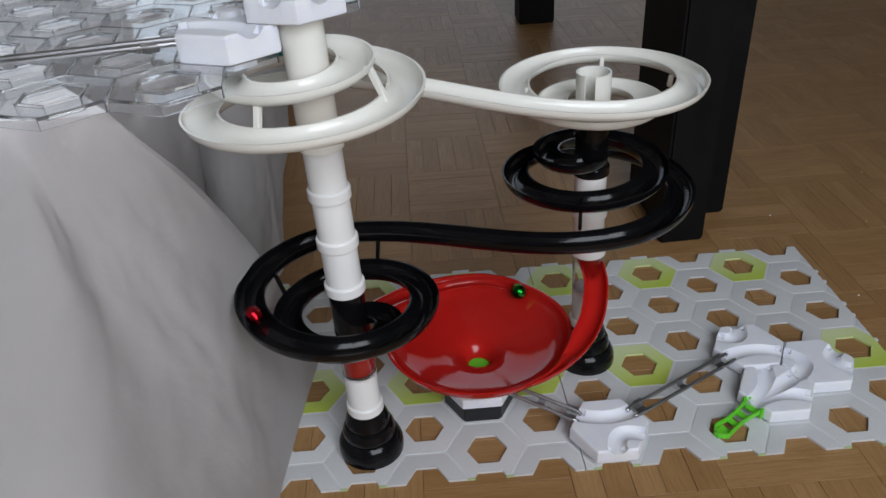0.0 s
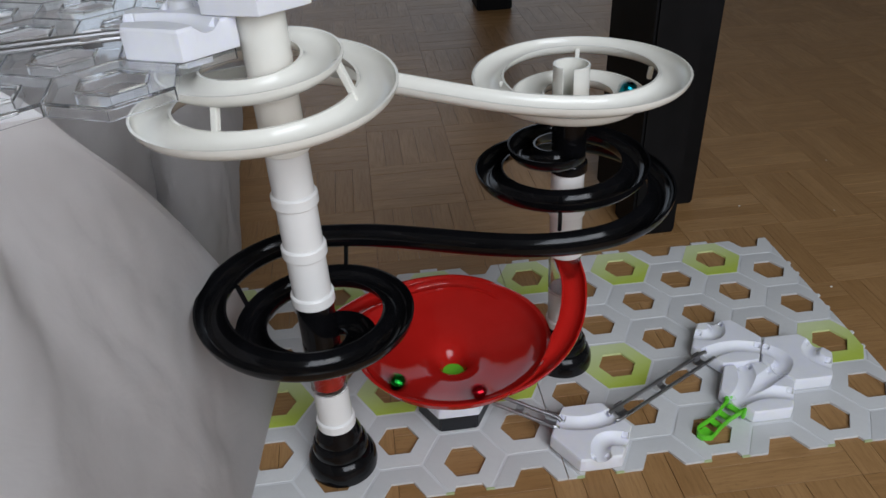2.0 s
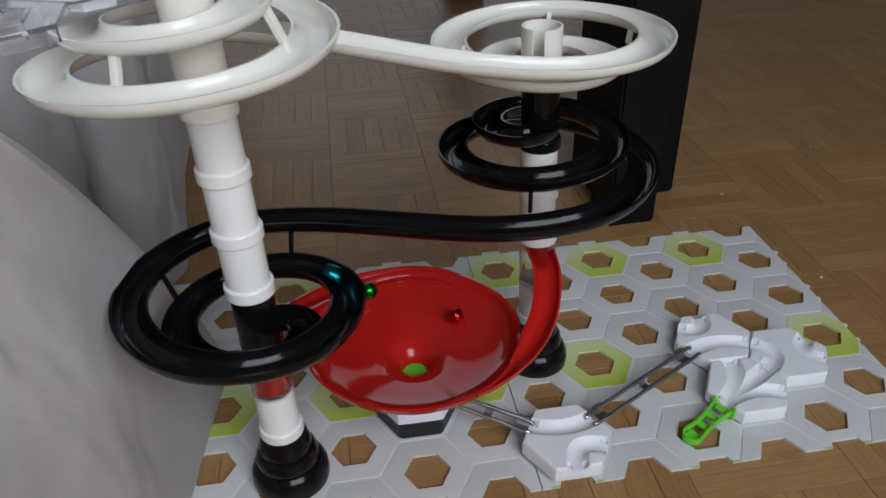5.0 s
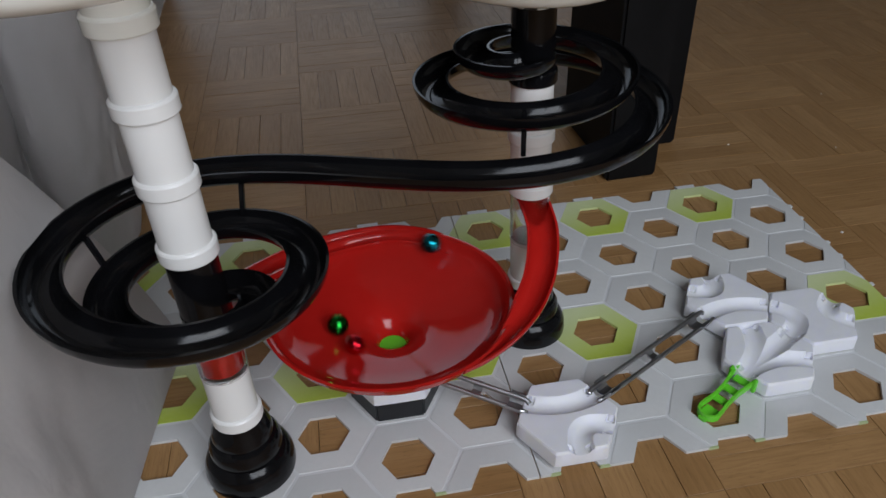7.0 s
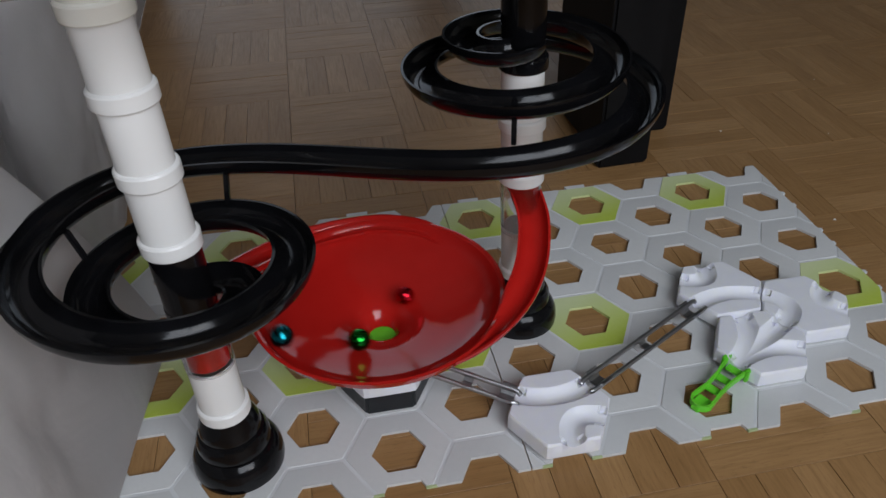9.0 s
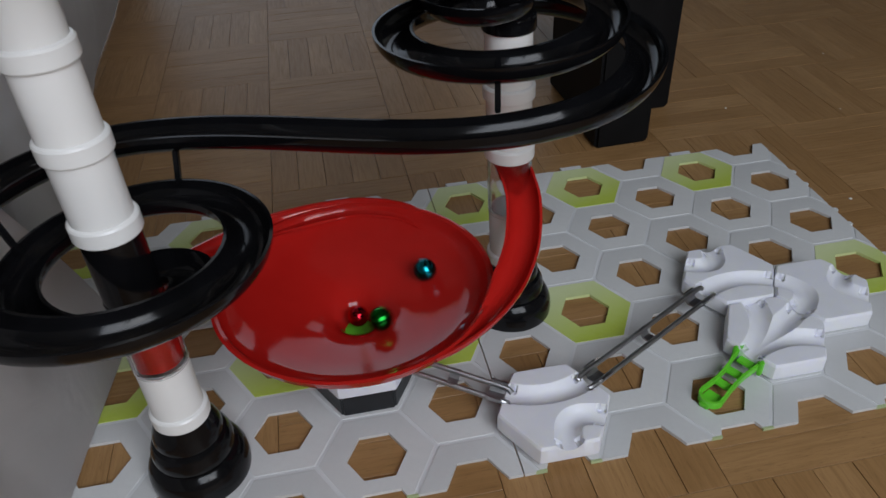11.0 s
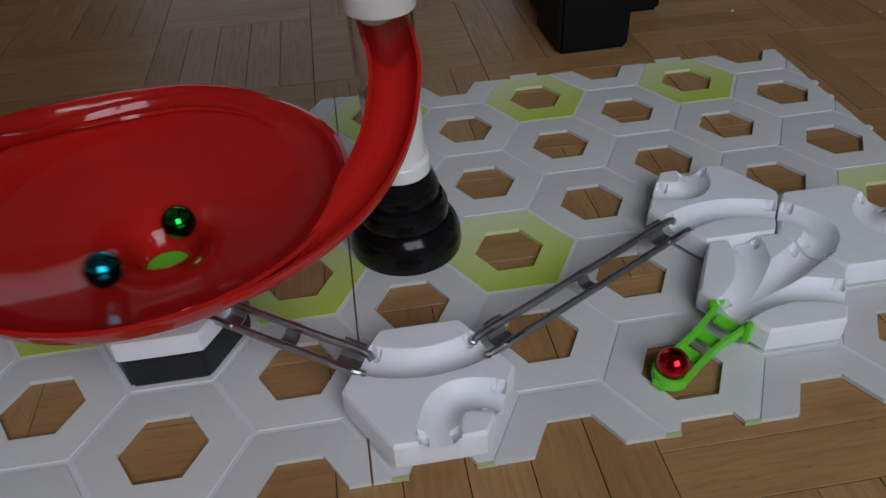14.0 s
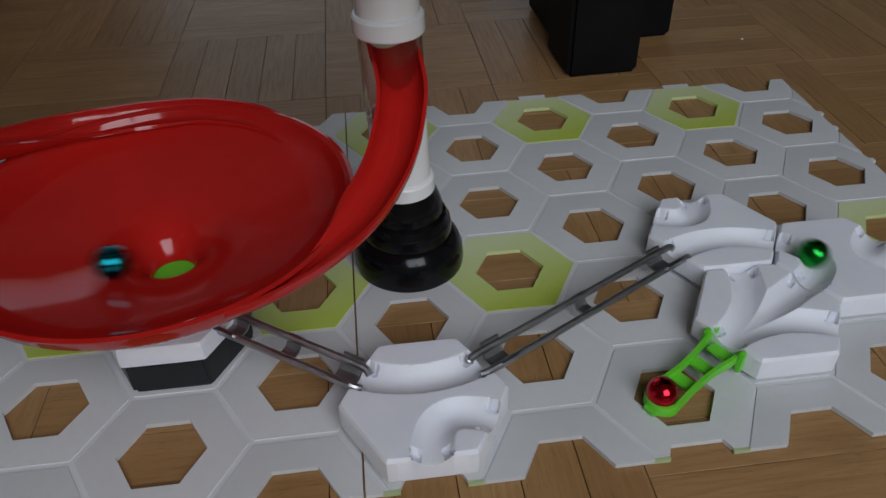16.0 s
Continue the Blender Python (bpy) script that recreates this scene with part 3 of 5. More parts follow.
tower = thing("marble_run", "white, black and red plastic marble run on two pillars", "marble run")
pillar_piece(tower, "foot", axis_left, FOOT, "black", "glossy black bell-shaped foot")
pillar_piece(tower, "foot", axis_right, FOOT, "black", "glossy black bell-shaped foot")
L, R = axis_left, axis_right
pillar_piece(tower, "tube", L, tube_profile(.0439, .0795, collar=.0072), "white")
pillar_piece(tower, "clear_tube", L, tube_profile(.0785, .118, r=.0121), "clear_tube", "clear tube piece")
pillar_piece(tower, "hub", L, tube_profile(.114, .153, r=.0118), "black", "glossy black tube piece")
for a, b in ((.1498, .187), (.1842, .2215), (.2187, .2555)):
    pillar_piece(tower, "tube", L, tube_profile(a, b, collar=.0072), "white")
pillar_piece(tower, "hub", L, tube_profile(.2521, .3285, collar=.0072, r=.0121), "cream", "cream tube piece")
pillar_piece(tower, "tube", R, tube_profile(.0420, .0785, collar=.0072), "white")
pillar_piece(tower, "clear_tube", R, tube_profile(.0765, .1140, r=.0121), "clear_tube", "clear tube piece")
for a, b in ((.1113, .148), (.1452, .183)):
    pillar_piece(tower, "tube", R, tube_profile(a, b, collar=.0072), "white")
pillar_piece(tower, "hub", R, tube_profile(.1805, .222, collar=.0072, r=.0118), "black", "glossy black tube piece")


def open_hub(axis, z0, z1, gap0, gap1):
    """An upright half-open tube whose slot lets the marble in."""
    bm = bmesh.new()
    rings = []
    for a in np.linspace(gap1, gap0 + 360, 40):
        c, s = math.cos(radians(a)), math.sin(radians(a))
        col = []
        for z, r in ((z0, .0121), (z1, .0121), (z1, .0108), (z0, .0108)):
            cx, cy = axis(z)
            col.append(bm.verts.new((cx + r * c, cy + r * s, z)))
        rings.append(col)
    for a, b in zip(rings, rings[1:]):
        for k in range(4):
            bm.faces.new((a[k], a[(k + 1) % 4], b[(k + 1) % 4], b[k]))
    bm.faces.new(rings[0])
    bm.faces.new(rings[-1])
    return bm


part("hub", open_hub(R, .222, .2568, 228, 262), MAT["cream"], tower, "cream slotted tube piece")

bm = bmesh.new()
sweep(bm, WHITE_PATH, channel(.0215, .0085, .0014, lip=0.0))
part("spiral_track", bm, MAT["cream"], tower, "cream spiral channel track")
bm = bmesh.new()
sweep(bm, BLACK_PATH, channel(.0195, .0105, .0014))
part("spiral_track", bm, MAT["black"], tower, "glossy black spiral channel track")


def strut(a, b, material, w=0.0022):
    a, b = Vector(a), Vector(b)
    bm = bmesh.new()
    d = b - a
    m = Matrix.Translation(a) @ d.to_track_quat("Z", "Y").to_matrix().to_4x4()
    box(bm, -w / 2, w / 2, -w / 2, w / 2, 0, d.length, m, bevel=0.0004)
    part("strut", bm, MAT[material], tower)


def on(axis, deg, r, z):
    cx, cy = axis(z)
    return cx + r * math.cos(radians(deg)), cy + r * math.sin(radians(deg)), z


for deg, r0, z0, r1, z1 in ((239, .044, .2985, .050, .2765), (335, .037, .304, .046, .284), (100, .044, .294, .047, .268)):
    strut(on(L, deg, r0, z0), on(L, deg, r1, z1), "cream", 0.0036)
for deg, r0, z0, r1, z1 in ((70, .053, .2485, .044, .2375), (172, .0455, .2460, .0445, .2365), (2, .0545, .2495, .0535, .2415), (270, .050, .2500, .046, .2410)):
    strut(on(R, deg, r0, z0), on(R, deg, r1, z1), "cream", 0.0030)
for ax, deg, r0, z0, r1, z1 in ((L, 69, .059, .154, .053, .137), (L, 155, .054, .150, .048, .131), (R, 250, .052, .186, .056, .164)):
    strut(on(ax, deg, r0, z0), on(ax, deg, r1, z1), "black", 0.0026)


def red_bowl():
    bm = bmesh.new()
    outer = [(r + (0.0016 if r > .02 else 0.0014), z - (0.0016 if r < .068 else 0.0004)) for r, z in BOWL_IN]
    lathe(bm, BOWL_IN + outer[::-1], 96, centre=lambda z: BOWL)
    bowl = part("bowl", bm, MAT["red"], tower, "shiny red plastic funnel bowl")
    for path in (RED_RIGHT, RED_LEFT):
        n = len(path)
        bm = bmesh.new()
        secs = []
        for k in range(n):
            f = k / (n - 1)
            g = max(0.0, f - 0.55) / 0.45
            if path is RED_LEFT:
                g = max(0.0, f - 0.38) / 0.62
            secs.append(cut_channel(0.0185 - 0.004 * g, 0.0098 - 0.0026 * f, 0.0014, 88 - 80 * min(1.0, g * 1.6)))
        sweep(bm, path, None, secs)
        part("chute", bm, MAT["red"], bowl)


red_bowl()
pillar_piece(tower, "insert", L, [(.0103, .0815), (.0103, .113), (.0, .113), (.0, .0815)], "red", "red sleeve inside the clear tube", close=False)

# ---------------------------------------------------------------- upper clear board on the covered box
PHI, PZ = 8.0, 0.312
UX, VX = Matrix.Rotation(radians(PHI), 2) @ Vector((PITCH, 0)), Matrix.Rotation(radians(PHI + 60), 2) @ Vector((PITCH, 0))
ORIGIN = Vector((-0.290, -0.117))


def upper_cell(a, b):
    return ORIGIN + a * UX + b * VX


def clear_board():
    t = thing("clear_board", "clear transparent plastic hexagon board on the covered box", "game board")
    for b in range(0, 7):
        for a in range(-8 - b // 2, 1):
            c = upper_cell(a, b)
            bm = bmesh.new()
            r0, r1 = PITCH / math.sqrt(3) - 0.0002, 0.0160
            lathe(bm, [(r0, PZ - 0.0045), (r0, PZ + 0.0014), (r0 - 0.0004, PZ + 0.0018), (r1 + 0.0016, PZ + 0.0018), (r1 + 0.0012, PZ + 0.0026), (r1, PZ + 0.0026), (r1, PZ - 0.0045), (r1 + 0.0012, PZ - 0.0045), (r1 + 0.0012, PZ), (r0 - 0.0010, PZ), (r0 - 0.0010, PZ - 0.0045)], 6)
            bmesh.ops.rotate(bm, verts=bm.verts, cent=(0, 0, 0), matrix=Matrix.Rotation(radians(PHI + 30), 3, "Z"))
            field = part("hexagon_field", bm, MAT["clear"], t, smooth=False, m=pose(c.x, c.y, 0))
            field.visible_shadow = False
    return t


clear_board()
tile("white plastic curve tile on the clear board", upper_cell(0, 1) + Vector((0.003, -0.002)), PZ + 0.0015, PZ + 0.0165, [(210, 330), (90, 150)], turn=PHI - 30.0)
tile("white plastic drop tile above the marble run", Vector((-0.2315, -0.0610)), 0.3290, 0.3410, [(150, 330), (210, 270)], turn=PHI - 30.0)
u8 = UX.normalized()
c1 = upper_cell(0, 1)
rail("long grey steel rail lying over the clear board", (c1.x - u8.x * 0.19, c1.y - u8.y * 0.19 - 0.002), (c1.x - u8.x * 0.027, c1.y - u8.y * 0.027), PZ + 0.0070, PZ + 0.0085)


def covered_box():
    """A sheet hung over a box: top edge and hem as two curves, cloth between them."""
    edge = [(-1.30, -.02, .300), (-.90, -.07, .301), (-.55, -.105, .302), (-.40, -.118, .302), (-.365, -.120, .301), (-.342, -.119, .300), (-.325, -.112, .299), (-.385, -.03, .296), (-.405, .06, .293), (-.372, .115, .291), (-.372, .165, .290), (-.343, .142, .289), (-.316, .165, .287), (-.311, .215, .287), (-.305, .38, .29), (-.32, .60, .295), (-.34, .90, .295)]
    hem = [(-1.30, -.48, .003), (-.80, -.47, .003), (-.45, -.42, .003), (-.330, -.30, .003), (-.296, -.16, .006), (-.285, -.07, .006), (-.271, .045, .006), (-.385, .06, .006), (-.43, .10, .006), (-.40, .135, .004), (-.382, .180, .003), (-.354, .152, .003), (-.326, .176, .003), (-.325, .220, .003), (-.352, .36, .003), (-.37, .60, .003), (-.38, .90, .003)]
    crest = 6 * 16
    edge = curve_through(edge[:7], 16)[:-1] + curve_through(edge[6:], 16)
    hem = curve_through(hem[:7], 16)[:-1] + curve_through(hem[6:], 16)
    n = len(edge)
    bm = bmesh.new()
    rows = []
    steps = 64
    for i in range(n):
        row = []
        nxt, prv = hem[min(i + 1, n - 1)], hem[max(i - 1, 0)]
        d = (nxt - prv).normalized()
        out = Vector((d.y, -d.x, 0))
        near = math.exp(-((i - crest) / 11.0) ** 2)
        for k in range(steps + 1):
            h = k / steps
            p = edge[i].lerp(hem[i], h)
            p += Vector((0.002, 0.004, 0.012)) * math.sin(math.pi * h) * near
            soft = min(1.0, 5 * h)
            slow = noise.noise(Vector((i * 0.045, h * 1.6 + i * 0.02, 0.3))) * 0.011
            crease = noise.noise(Vector((i * 0.10 - h * 4.0, h * 2.0 + i * 0.08, 2.3))) * 0.0045
            fold = 0.007 * math.sin(i * 0.34 + 1.2 * h) * max(0.0, min(1.0, (i - 205) / 20))
            fine = noise.noise(Vector((i * 0.30 + h * 9.0, h * 12.0 - i * 0.1, 5.1))) * 0.0014
            p = p + out * (0.006 * math.sin(math.pi * h) + (slow + crease + fine + fold) * (1 - 0.8 * near) * min(1.0, 0.2 + 4 * (1 - h))) * soft
            row.append(bm.verts.new(p))
        rows.append(row)
    for a, b in zip(rows, rows[1:]):
        for k in range(steps):
            bm.faces.new((a[k], a[k + 1], b[k + 1], b[k]))
    cap = [rows[i][0] for i in range(n)]
    far = [bm.verts.new((-1.30, .90, .295))]
    bm.faces.new(cap + far)
    bmesh.ops.solidify(bm, geom=bm.faces[:], thickness=0.0008)
    ob = part("cotton_sheet", bm, MAT["cloth"])
    ob.data.shade_smooth()
    tagged(ob, "white cotton sheet draped over a box down to the floor", "sheet")


covered_box()

# ---------------------------------------------------------------- crumbs on the floor


def crumbs():
    for x, y, r in ((0.2115, 0.2265, 0.0009), (0.2275, 0.072, 0.0011), (0.305, 0.1995, 0.0008), (0.165, 0.300, 0.0006), (0.36, 0.31, 0.0007)):
        bm = bmesh.new()
        bmesh.ops.create_icosphere(bm, subdivisions=2, radius=r)
        for v in bm.verts:
            v.co *= 1 + 0.35 * noise.noise(v.co * 900 + Vector((x, y, 0)) * 50)
            v.co.z *= 0.6
        ob = part("crumb", bm, MAT["dust"], m=pose(x, y, FLOOR + r * 0.5))
        tagged(ob, "tiny pale crumb lying on the parquet", "crumb", "crumbs on the floor")


crumbs()

# ---------------------------------------------------------------- parquet
BLOCK, STRIPS = 0.106, 5
BX, BY, BTURN = 0.0255, -0.132, 0.0


def plank_verts(w, l):
    g, b, z0, z1 = 0.00016, 0.00014, -0.003, 0.0
    xs, ys = (g, w - g), (g, l - g)
    base = [(xs[0], ys[0], z0), (xs[1], ys[0], z0), (xs[1], ys[1], z0), (xs[0], ys[1], z0)]
    mid = [(x, y, z1 - b) for x, y, _ in base]
    top = [(xs[0] + b, ys[0] + b, z1), (xs[1] - b, ys[0] + b, z1), (xs[1] - b, ys[1] - b, z1), (xs[0] + b, ys[1] - b, z1)]
    faces = [(8, 9, 10, 11)]
    for k in range(4):
        n = (k + 1) % 4
        faces += [(k, n, 4 + n, 4 + k), (4 + k, 4 + n, 8 + n, 8 + k)]
    return base + mid + top, faces


def parquet_floor():
    w = BLOCK / STRIPS
    vs, fs = plank_verts(w, BLOCK)
    me = bpy.data.meshes.new("plank")
    me.from_pydata(vs, [], fs)
    uvl = me.uv_layers.new(name="UVMap")
    for lp in me.loops:
        v = me.vertices[lp.vertex_index].co
        uvl.data[lp.index].uv = (v.y, v.x)
    me.materials.append(MAT["parquet"])
    av, af, auv = [], [], []
    rng = random.Random(4)
    count = 0
    turn = Matrix.Rotation(radians(BTURN), 4, "Z")
    cells = []
    for bx in range(-25, 29):
        for by in range(-23, 41):
            cells.append((bx, by))
    for bx, by in cells:
        x0, y0 = BX + bx * BLOCK, BY + by * BLOCK
        if not (-2.58 < x0 < 1.88 and -1.19 < y0 < 4.1):
            continue
        upright = (bx + by) % 2 == 1
        near = -0.32 < x0 + 0.06 < 0.42 and -0.36 < y0 + 0.06 < 0.72
        for s in range(STRIPS):
            m = Matrix.Translation((x0 + s * w, y0, 0)) if upright else Matrix.Translation((x0, y0 + (s + 1) * w, 0)) @ Matrix.Rotation(radians(-90), 4, "Z")
            m = turn @ Matrix.Translation((0, 0, FLOOR + rng.uniform(-0.00025, 0.0))) @ m
            if near and count < 300:
                ob = new("plank", me)
                ob.matrix_basis = m
                ob.parent = floor
                count += 1
            else:
                o = len(av)
                for v in vs:
                    av.append(tuple(m @ Vector(v)))
                    auv.append((v[1], v[0]))
                af.extend(tuple(o + k for k in f) for f in fs)
    big = bpy.data.meshes.new("parquet")
    big.from_pydata(av, [], af)
    u = big.uv_layers.new(name="UVMap")
    idx = np.zeros(len(big.loops), dtype=np.int32)
    big.loops.foreach_get("vertex_index", idx)
    u.data.foreach_set("uv", np.array(auv, dtype=np.float32)[idx].ravel())
    big.materials.append(MAT["parquet"])
    ob = new("parquet", big)
    ob.parent = floor
    tagged(ob, kind="stuff")


parquet_floor()

# ---------------------------------------------------------------- marbles
BALL = 0.00635


def marble(color, label, radius=BALL):
    bm = bmesh.new()
    bmesh.ops.create_uvsphere(bm, u_segments=32, v_segments=20, radius=radius)
    return tagged(part("marble", bm, MARBLE[color]), label, "marble", "rolling marbles")


red_marble = marble("red", "shiny metallic red marble rolling through the run", 0.0057)
green_marble = marble("green", "shiny metallic green marble rolling in the red bowl")
teal_marble = marble("teal", "shiny metallic teal marble rolling through the run")


def motions():
    walk(red_marble, [
        (0.000, pose(-0.2830, -0.0881, 0.1498)), (0.067, pose(-0.2628, -0.1124, 0.1478)), (0.133, pose(-0.2333, -0.1226, 0.1457)), (0.200, pose(-0.2031, -0.1161, 0.1436)),
        (0.267, pose(-0.1784, -0.0884, 0.1409)), (0.333, pose(-0.1759, -0.0584, 0.1386)), (0.400, pose(-0.1859, -0.0376, 0.1368)), (0.467, pose(-0.2165, -0.0200, 0.1340)),
        (0.533, pose(-0.2507, -0.0289, 0.1313)), (0.600, pose(-0.2676, -0.0597, 0.1287)), (0.667, pose(-0.2578, -0.0875, 0.1267)), (0.733, pose(-0.2308, -0.0992, 0.1246)),
        (0.800, pose(-0.2047, -0.0863, 0.1226)), (0.867, pose(-0.2143, -0.0534, 0.1194)), (0.933, pose(-0.2272, -0.0651, 0.1096)), (1.000, pose(-0.2281, -0.0417, 0.1008)),
        (1.067, pose(-0.2216, -0.0159, 0.0896)), (1.133, pose(-0.2098, 0.0086, 0.0798)), (1.200, pose(-0.1926, 0.0306, 0.0721)), (1.267, pose(-0.1687, 0.0453, 0.0663)),
        (1.333, pose(-0.1428, 0.0464, 0.0657)), (1.400, pose(-0.1217, 0.0449, 0.0657)), (1.467, pose(-0.1023, 0.0362, 0.0657)), (1.533, pose(-0.0874, 0.0221, 0.0657)),
        (1.600, pose(-0.0785, 0.0050, 0.0657)), (1.667, pose(-0.0754, -0.0108, 0.0657)), (1.733, pose(-0.0769, -0.0283, 0.0657)), (1.800, pose(-0.0842, -0.0463, 0.0657)),
        (1.867, pose(-0.0974, -0.0608, 0.0649)), (1.933, pose(-0.1118, -0.0691, 0.0639)), (2.000, pose(-0.1257, -0.0727, 0.0628)), (2.067, pose(-0.1442, -0.0729, 0.0625)),
        (2.133, pose(-0.1616, -0.0677, 0.0623)), (2.200, pose(-0.1759, -0.0581, 0.0622)), (2.267, pose(-0.1874, -0.0449, 0.0630)), (2.333, pose(-0.1945, -0.0287, 0.0636)),
        (2.400, pose(-0.1963, -0.0112, 0.0638)), (2.467, pose(-0.1929, 0.0062, 0.0641)), (2.533, pose(-0.1846, 0.0218, 0.0640)), (2.600, pose(-0.1721, 0.0343, 0.0643)),
        (2.667, pose(-0.1566, 0.0427, 0.0648)), (2.733, pose(-0.1393, 0.0460, 0.0647)), (2.800, pose(-0.1220, 0.0441, 0.0644)), (2.867, pose(-0.1061, 0.0372, 0.0639)),
        (2.933, pose(-0.0931, 0.0258, 0.0629)), (3.000, pose(-0.0843, 0.0109, 0.0617)), (3.067, pose(-0.0813, -0.0066, 0.0607)), (3.133, pose(-0.0844, -0.0253, 0.0596)),
        (3.200, pose(-0.0946, -0.0424, 0.0588)), (3.267, pose(-0.1112, -0.0539, 0.0579)), (3.333, pose(-0.1318, -0.0583, 0.0571)), (3.400, pose(-0.1525, -0.0534, 0.0566)),
        (3.467, pose(-0.1692, -0.0436, 0.0570)), (3.533, pose(-0.1799, -0.0300, 0.0577)), (3.600, pose(-0.1855, -0.0155, 0.0585)), (3.667, pose(-0.1844, 0.0005, 0.0588)),
        (3.733, pose(-0.1783, 0.0153, 0.0591)), (3.800, pose(-0.1677, 0.0277, 0.0594)), (3.867, pose(-0.1531, 0.0365, 0.0598)), (3.933, pose(-0.1356, 0.0381, 0.0594)),
        (4.000, pose(-0.1192, 0.0316, 0.0585)), (4.067, pose(-0.1062, 0.0194, 0.0575)), (4.133, pose(-0.0975, 0.0014, 0.0566)), (4.200, pose(-0.0977, -0.0199, 0.0559)),
        (4.267, pose(-0.1059, -0.0373, 0.0556)), (4.333, pose(-0.1214, -0.0496, 0.0556)), (4.400, pose(-0.1413, -0.0536, 0.0559)), (4.467, pose(-0.1583, -0.0490, 0.0563)),
        (4.533, pose(-0.1701, -0.0392, 0.0565)), (4.600, pose(-0.1767, -0.0265, 0.0566)), (4.667, pose(-0.1774, -0.0088, 0.0564)), (4.733, pose(-0.1707, 0.0074, 0.0562)),
        (4.800, pose(-0.1578, 0.0192, 0.0560)), (4.867, pose(-0.1372, 0.0255, 0.0561)), (4.933, pose(-0.1174, 0.0211, 0.0561)), (5.000, pose(-0.1034, 0.0097, 0.0563)),
        (5.067, pose(-0.0967, -0.0057, 0.0562)), (5.133, pose(-0.0978, -0.0228, 0.0560)), (5.200, pose(-0.1067, -0.0376, 0.0555)), (5.267, pose(-0.1199, -0.0481, 0.0555)),
        (5.333, pose(-0.1363, -0.0517, 0.0554)), (5.400, pose(-0.1526, -0.0478, 0.0553)), (5.467, pose(-0.1655, -0.0370, 0.0553)), (5.533, pose(-0.1723, -0.0215, 0.0552)),
        (5.600, pose(-0.1713, -0.0047, 0.0552)), (5.667, pose(-0.1628, 0.0100, 0.0551)), (5.733, pose(-0.1485, 0.0191, 0.0551)), (5.800, pose(-0.1315, 0.0206, 0.0550)),
        (5.867, pose(-0.1157, 0.0139, 0.0549)), (5.933, pose(-0.1049, 0.0005, 0.0549)), (6.000, pose(-0.1019, -0.0166, 0.0548)), (6.067, pose(-0.1075, -0.0331, 0.0548)),
        (6.133, pose(-0.1206, -0.0448, 0.0547)), (6.200, pose(-0.1379, -0.0484, 0.0546)), (6.267, pose(-0.1548, -0.0428, 0.0546)), (6.333, pose(-0.1666, -0.0292, 0.0545)),
        (6.400, pose(-0.1696, -0.0113, 0.0545)), (6.467, pose(-0.1626, 0.0057, 0.0544)), (6.533, pose(-0.1475, 0.0163, 0.0544)), (6.600, pose(-0.1288, 0.0170, 0.0543)),
        (6.667, pose(-0.1127, 0.0073, 0.0542)), (6.733, pose(-0.1048, -0.0101, 0.0542)), (6.800, pose(-0.1083, -0.0290, 0.0541)), (6.867, pose(-0.1222, -0.0425, 0.0541)),
        (6.933, pose(-0.1416, -0.0453, 0.0540)), (7.000, pose(-0.1590, -0.0357, 0.0539)), (7.067, pose(-0.1671, -0.0173, 0.0539)), (7.133, pose(-0.1619, 0.0023, 0.0538)),
        (7.200, pose(-0.1454, 0.0144, 0.0538)), (7.267, pose(-0.1246, 0.0130, 0.0537)), (7.333, pose(-0.1110, -0.0022, 0.0533)), (7.400, pose(-0.1123, -0.0215, 0.0524)),
        (7.467, pose(-0.1251, -0.0368, 0.0524)), (7.533, pose(-0.1431, -0.0391, 0.0525)), (7.600, pose(-0.1569, -0.0313, 0.0528)), (7.667, pose(-0.1614, -0.0195, 0.0525)),
        (7.733, pose(-0.1587, -0.0063, 0.0520)), (7.800, pose(-0.1469, 0.0039, 0.0513)), (7.867, pose(-0.1247, 0.0034, 0.0514)), (7.933, pose(-0.1139, -0.0115, 0.0518)),
        (8.000, pose(-0.1132, -0.0243, 0.0525)), (8.067, pose(-0.1200, -0.0315, 0.0520)), (8.133, pose(-0.1334, -0.0355, 0.0513)), (8.200, pose(-0.1489, -0.0273, 0.0502)),
        (8.267, pose(-0.1547, -0.0089, 0.0507)), (8.333, pose(-0.1455, 0.0045, 0.0513)), (8.400, pose(-0.1351, 0.0094, 0.0521)), (8.467, pose(-0.1265, 0.0063, 0.0518)),
        (8.533, pose(-0.1167, -0.0060, 0.0514)), (8.600, pose(-0.1212, -0.0262, 0.0507)), (8.667, pose(-0.1379, -0.0338, 0.0508)), (8.733, pose(-0.1505, -0.0283, 0.0509)),
        (8.800, pose(-0.1559, -0.0201, 0.0510)), (8.867, pose(-0.1546, -0.0085, 0.0507)), (8.933, pose(-0.1411, 0.0037, 0.0506)), (9.000, pose(-0.1202, -0.0041, 0.0508)),
        (9.067, pose(-0.1148, -0.0137, 0.0514)), (9.133, pose(-0.1158, -0.0245, 0.0518)), (9.200, pose(-0.1243, -0.0344, 0.0519)), (9.267, pose(-0.1384, -0.0374, 0.0518)),
        (9.333, pose(-0.1523, -0.0307, 0.0517)), (9.400, pose(-0.1587, -0.0157, 0.0516)), (9.467, pose(-0.1527, 0.0002, 0.0515)), (9.533, pose(-0.1365, 0.0070, 0.0514)),
        (9.600, pose(-0.1203, -0.0009, 0.0513)), (9.667, pose(-0.1162, -0.0187, 0.0512)), (9.733, pose(-0.1278, -0.0329, 0.0511)), (9.800, pose(-0.1461, -0.0321, 0.0510)),
